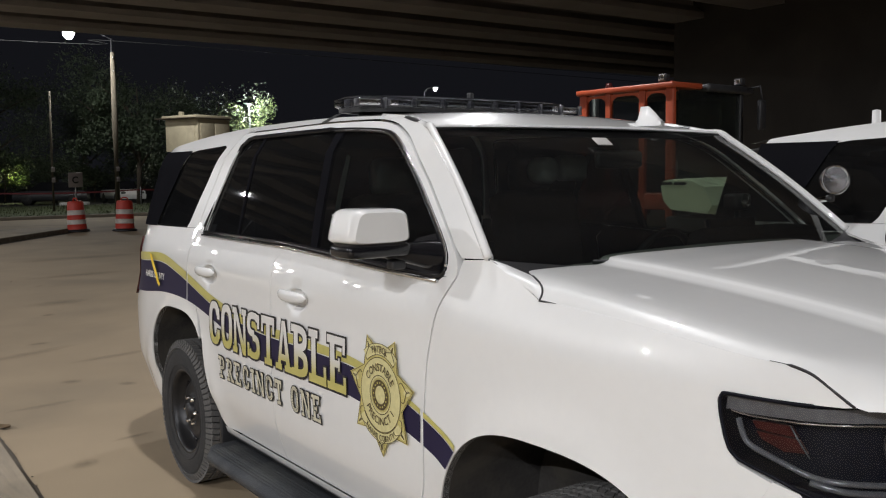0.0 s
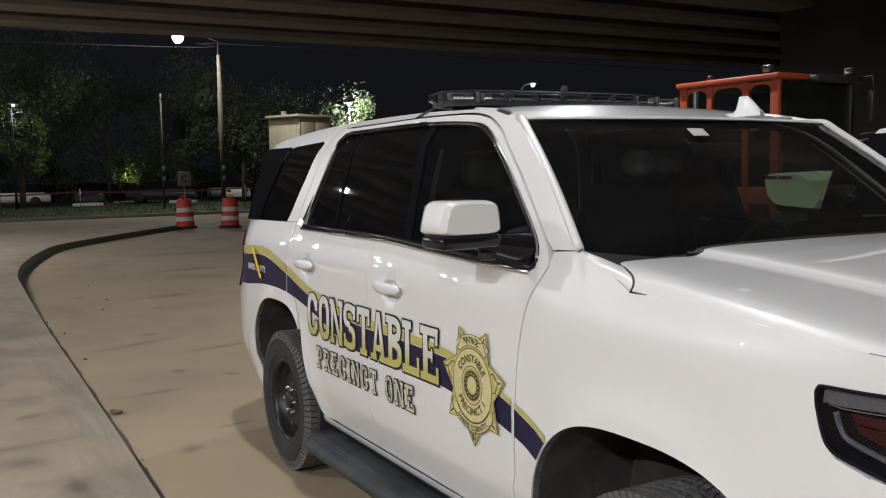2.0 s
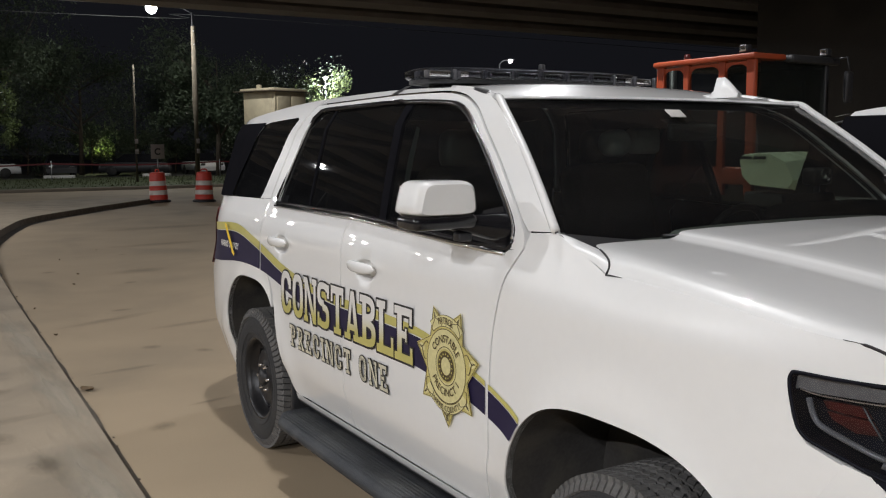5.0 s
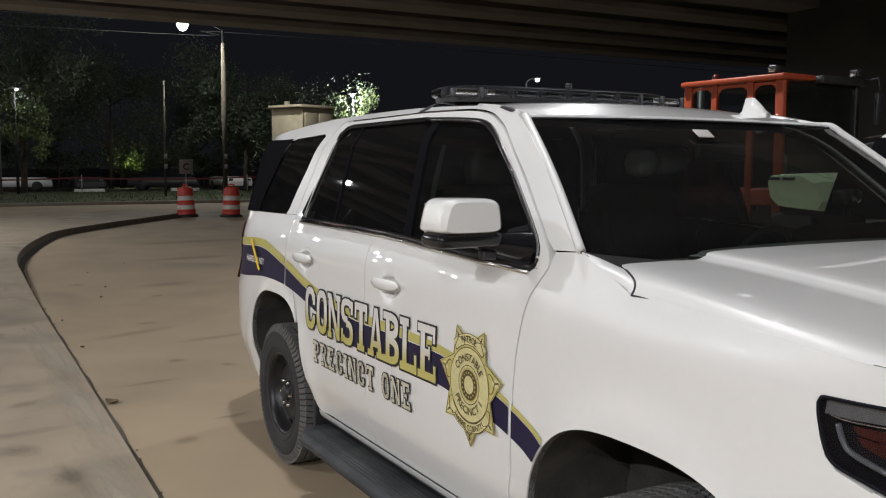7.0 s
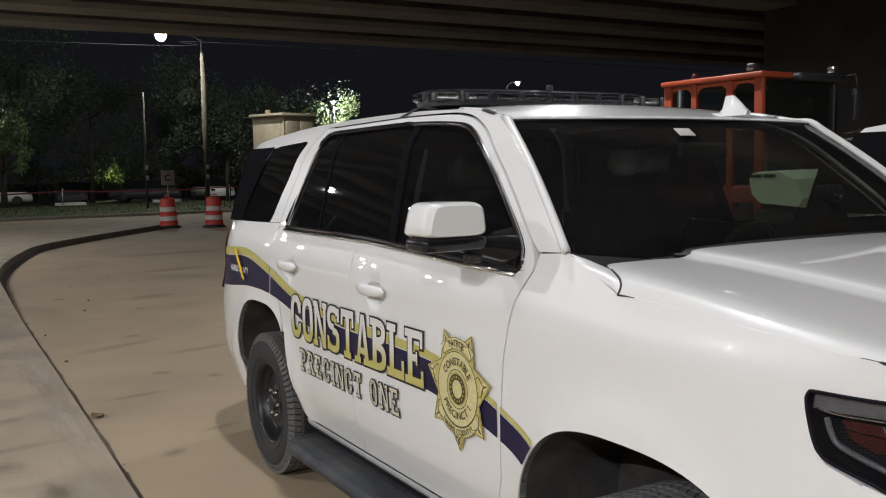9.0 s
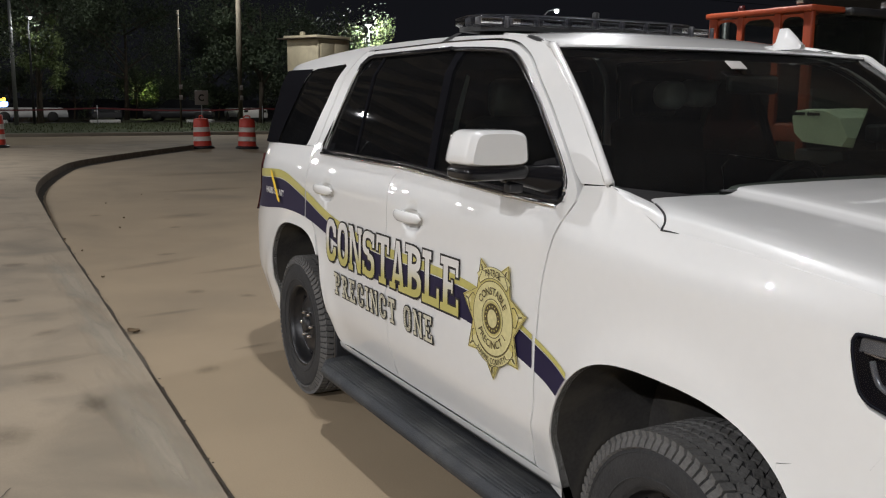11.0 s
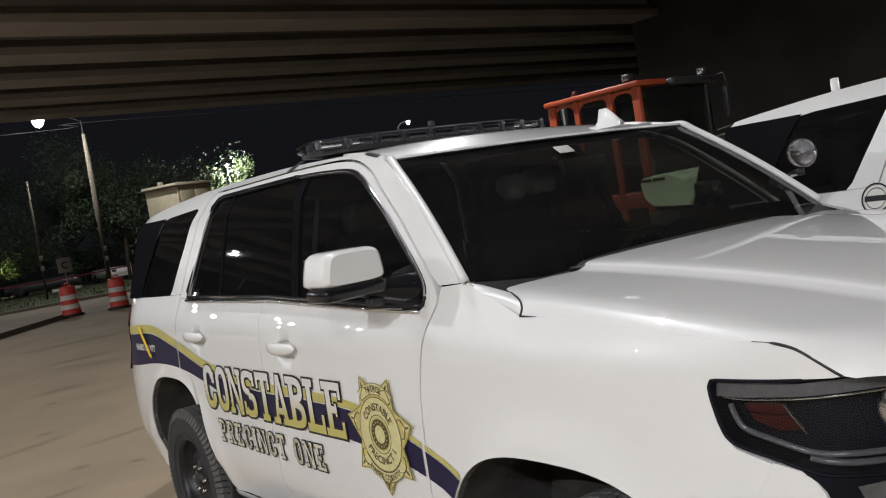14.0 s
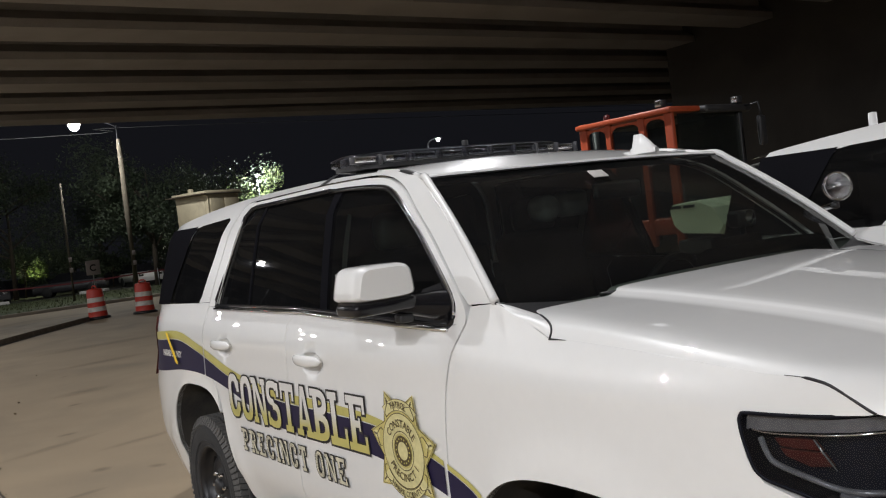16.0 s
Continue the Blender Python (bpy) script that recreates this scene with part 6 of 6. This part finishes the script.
# ---- road sweeper under the overpass ----
def road_sweeper(place, turn):
    """x runs along the cab's window side, y away behind it."""
    sw = thing("road_sweeper", "orange road sweeper with a glazed cab and pale green tank", "road sweeper", place, turn)
    W, D, Z0, Z1 = 1.62, 1.45, 1.02, 2.78
    cab = new("cab")
    cab.parent = sw
    part("cab_roof", box((W + 0.03, 0.62, 0.07), (W / 2 - 0.01, 0.24, Z1 - 0.045), 0.02), MACHINE, cab)
    part("roof_visor", box((W + 0.16, D - 0.45, 0.10), (W / 2, 1.07, Z1 - 0.06), 0.03), BLACK, cab)
    part("cab_floor", box((W, D, 0.22), (W / 2, D / 2, Z0 + 0.25), 0.03), MACHINE, cab)
    xs = [0.03, 0.48, 1.06, 1.50]
    for x, w in zip(xs, (0.13, 0.09, 0.10, 0.12)):
        part("post", box((w, 0.07, Z1 - Z0), (x + 0.02, 0.03, (Z0 + Z1) / 2), 0.012), MACHINE, cab)
    for x0, x1 in zip(xs, xs[1:]):
        x0, x1, z0, z1 = x0 + 0.065, x1 - 0.025, Z0 + 0.34, Z1 - 0.13
        cy, r = 0.022, 0.13
        inner = [(x0, z0)] + [(x0 + r - r * math.cos(a), z1 - r + r * math.sin(a)) for a in np.linspace(0, math.pi / 2, 6)] + [(x1 - r + r * math.sin(a), z1 - r + r * math.cos(a)) for a in np.linspace(0, math.pi / 2, 6)] + [(x1, z0)]
        outer = [(x0 - 0.02, z0)] + [(x0 - 0.02, z1 + 0.03)] * 6 + [(x1 + 0.02, z1 + 0.03)] * 6 + [(x1 + 0.02, z0)]
        bm = loft([[(x, cy, z) for x, z in inner], [(x, cy - 0.015, z) for x, z in outer]])
        bmesh.ops.remove_doubles(bm, verts=bm.verts, dist=1e-4)
        part("window_surround", bm, MACHINE, cab)
        part("window_pane", skin(inner, lambda a, b, d: (a, 0.034, b), 0.3), CAB_GLASS, cab).visible_shadow = False
    for x in (0.03, W - 0.03):
        for y in (D - 0.05,):
            part("post", box((0.08, 0.08, Z1 - Z0), (x, y, (Z0 + Z1) / 2), 0.012), BLACK, cab)
    part("windscreen", box((0.012, D - 0.15, Z1 - Z0 - 0.45), (W - 0.01, D / 2, (Z0 + Z1) / 2 + 0.12), 0.002), CAB_GLASS, cab).visible_shadow = False
    part("rear_pane", box((W - 0.15, 0.012, Z1 - Z0 - 0.45), (W / 2, D - 0.03, (Z0 + Z1) / 2 + 0.12), 0.002), CAB_GLASS, cab).visible_shadow = False
    part("seat", box((0.45, 0.5, 0.8), (0.55, 0.75, 1.6), 0.08), BLACK, cab)
    part("control_panel", box((0.10, 0.9, 0.35), (1.32, 0.7, 1.62), 0.04), GREY_PLASTIC, cab)
    part("beacon", lathe([(0.05, 0.0), (0.05, 0.05), (0.035, 0.09), (0.0, 0.095)], 14, "z", (0.30, 0.25, Z1)), AMBER, cab, "small amber beacon")
    for x, y in ((1.42, 0.02), (1.62, 1.35)):
        wl = new("work_light")
        wl.parent = cab
        part("lamp_body", box((0.12, 0.10, 0.10), (x, y, Z1 + 0.05), 0.015), BLACK, wl)
        part("lamp_glass", box((0.09, 0.01, 0.07), (x, y - 0.053, Z1 + 0.05), 0.004), REFLECTOR, wl)
    part("mirror_arm", tube([(W, 1.4, Z1 - 0.05), (W + 0.25, 1.45, Z1 - 0.02), (W + 0.28, 1.45, Z1 - 0.2)], 0.014, 6), BLACK, cab)
    part("mirror", box((0.06, 0.16, 0.40), (W + 0.28, 1.44, Z1 - 0.40), 0.03), BLACK, cab)
    part("exhaust", tube([(-0.18, 0.5, 1.4), (-0.18, 0.5, 2.72)], 0.05, 10), BLACK, sw)
    part("side_lamp", box((0.06, 0.10, 0.14), (-0.22, 0.30, 2.60), 0.015), BLACK, sw)
    part("chassis", box((4.1, 1.1, 0.28), (0.75, 0.75, 0.72), 0.03), BLACK, sw)
    # pale tank before the cab
    rows = []
    for y in np.linspace(-0.42, 0.72, 10):
        k = 0.95 - 0.10 * abs((y - 0.15) / 0.57) ** 3
        sect = [(1.84, 1.16), (1.70, 1.28), (1.65, 1.49), (1.70, 1.57), (2.14, 1.585), (2.38, 1.48), (2.52, 1.24), (2.44, 1.12)]
        mx, mz = 2.17, 1.35
        rows.append([(mx + (a - mx) * k, y, mz + (b - mz) * k) for a, b in sect])
    bm = loft(rows, close=True)
    for r in (rows[0], rows[-1]):
        bm.faces.new([bm.verts.new(p) for p in r])
    tank = part("tank", bm, TANK, sw, "pale green moulded tank", smooth=False)
    for x0, x1 in ((1.75, 1.90), (1.93, 2.10)):
        part("marking", box((x1 - x0, 0.006, 0.035), ((x0 + x1) / 2, -0.424, 1.505), 0.001), INK, tank)
    part("tank_base", box((0.9, 1.0, 0.3), (2.15, 0.2, 0.95), 0.03), BLACK, sw)
    part("front_rail", tube([(2.75, -0.3, 0.7), (2.80, -0.3, 1.35), (2.80, 0.9, 1.35), (2.75, 0.9, 0.7)], 0.03, 8), BLACK, sw)
    for wx in (-0.7, 2.0):
        for wy in (0.05, 1.45):
            part("wheel", lathe([(0.0, -0.12), (0.40, -0.12), (0.42, -0.08), (0.42, 0.08), (0.40, 0.12), (0.22, 0.12), (0.2, 0.06), (0.0, 0.06)], 28, "y", (wx, wy, 0.42)), RUBBER, sw)
    brush = lathe([(0.0, -0.95), (0.26, -0.95), (0.28, -0.9), (0.28, 0.9), (0.26, 0.95), (0.0, 0.95)], 24, "y", (0.65, 0.75, 0.29))
    part("broom", brush, BLACK, sw)
    return sw


road_sweeper((-7.5, 6.3, 0), 3)

# ---- far lights by the street ----
signal = thing("traffic_signal", "traffic signal showing red on a dark pole", "traffic light", (-73.4, -0.95, 0))
part("pole", tube([(0, -0.35, 0), (0, -0.2, 3.0), (0, -0.1, 6.4)], 0.08, 10), POLE_WOOD, signal)
part("signal_box", box((0.22, 0.42, 1.1), (0.1, 0.08, 2.45), 0.04), BLACK, signal)
part("red_lamp", lathe([(0.0, 0.02), (0.20, 0.0), (0.21, -0.03)], 18, "x", (0.24, 0.08, 2.78)), RED_GLOW, signal)
shop = thing("lit_sign", "small lit sign in blue and yellow down the street", "sign", (-73.4, 0.35, 0), 5)
part("sign_post", tube([(0, 0, 0), (0, 0, 0.8)], 0.07, 8), BLACK, shop)
part("blue_panel", box((0.12, 0.85, 0.42), (0, 0, 0.95), 0.03), GLOW_BLUE, shop)
part("yellow_panel", box((0.12, 0.75, 0.26), (0, -0.1, 1.33), 0.03), GLOW_YELLOW, shop)
small = thing("lit_sign", "small lit yellow sign down the street", "sign", (-73.4, -0.6, 0), 5)
part("sign_post", tube([(0, 0, 0), (0, 0, 0.8)], 0.07, 8), BLACK, small)
part("yellow_panel", box((0.12, 0.4, 0.32), (0, 0, 0.96), 0.03), GLOW_YELLOW, small)
for y, z in ((-2.1, 0.55), (2.9, 0.62)):
    h = thing("marker_lamp", "small glowing lamp low beside the street", "lamp", (-70.0, y, 0), group="marker lamps")
    part("post", tube([(0, 0, 0), (0, 0, z)], 0.04, 8), BLACK, h)
    part("globe", lathe([(0.0, z - 0.02), (0.13, z + 0.06), (0.14, z + 0.14), (0.09, z + 0.24), (0.0, z + 0.27)], 14), GLOW_YELLOW if y > 0 else GLOW, h)
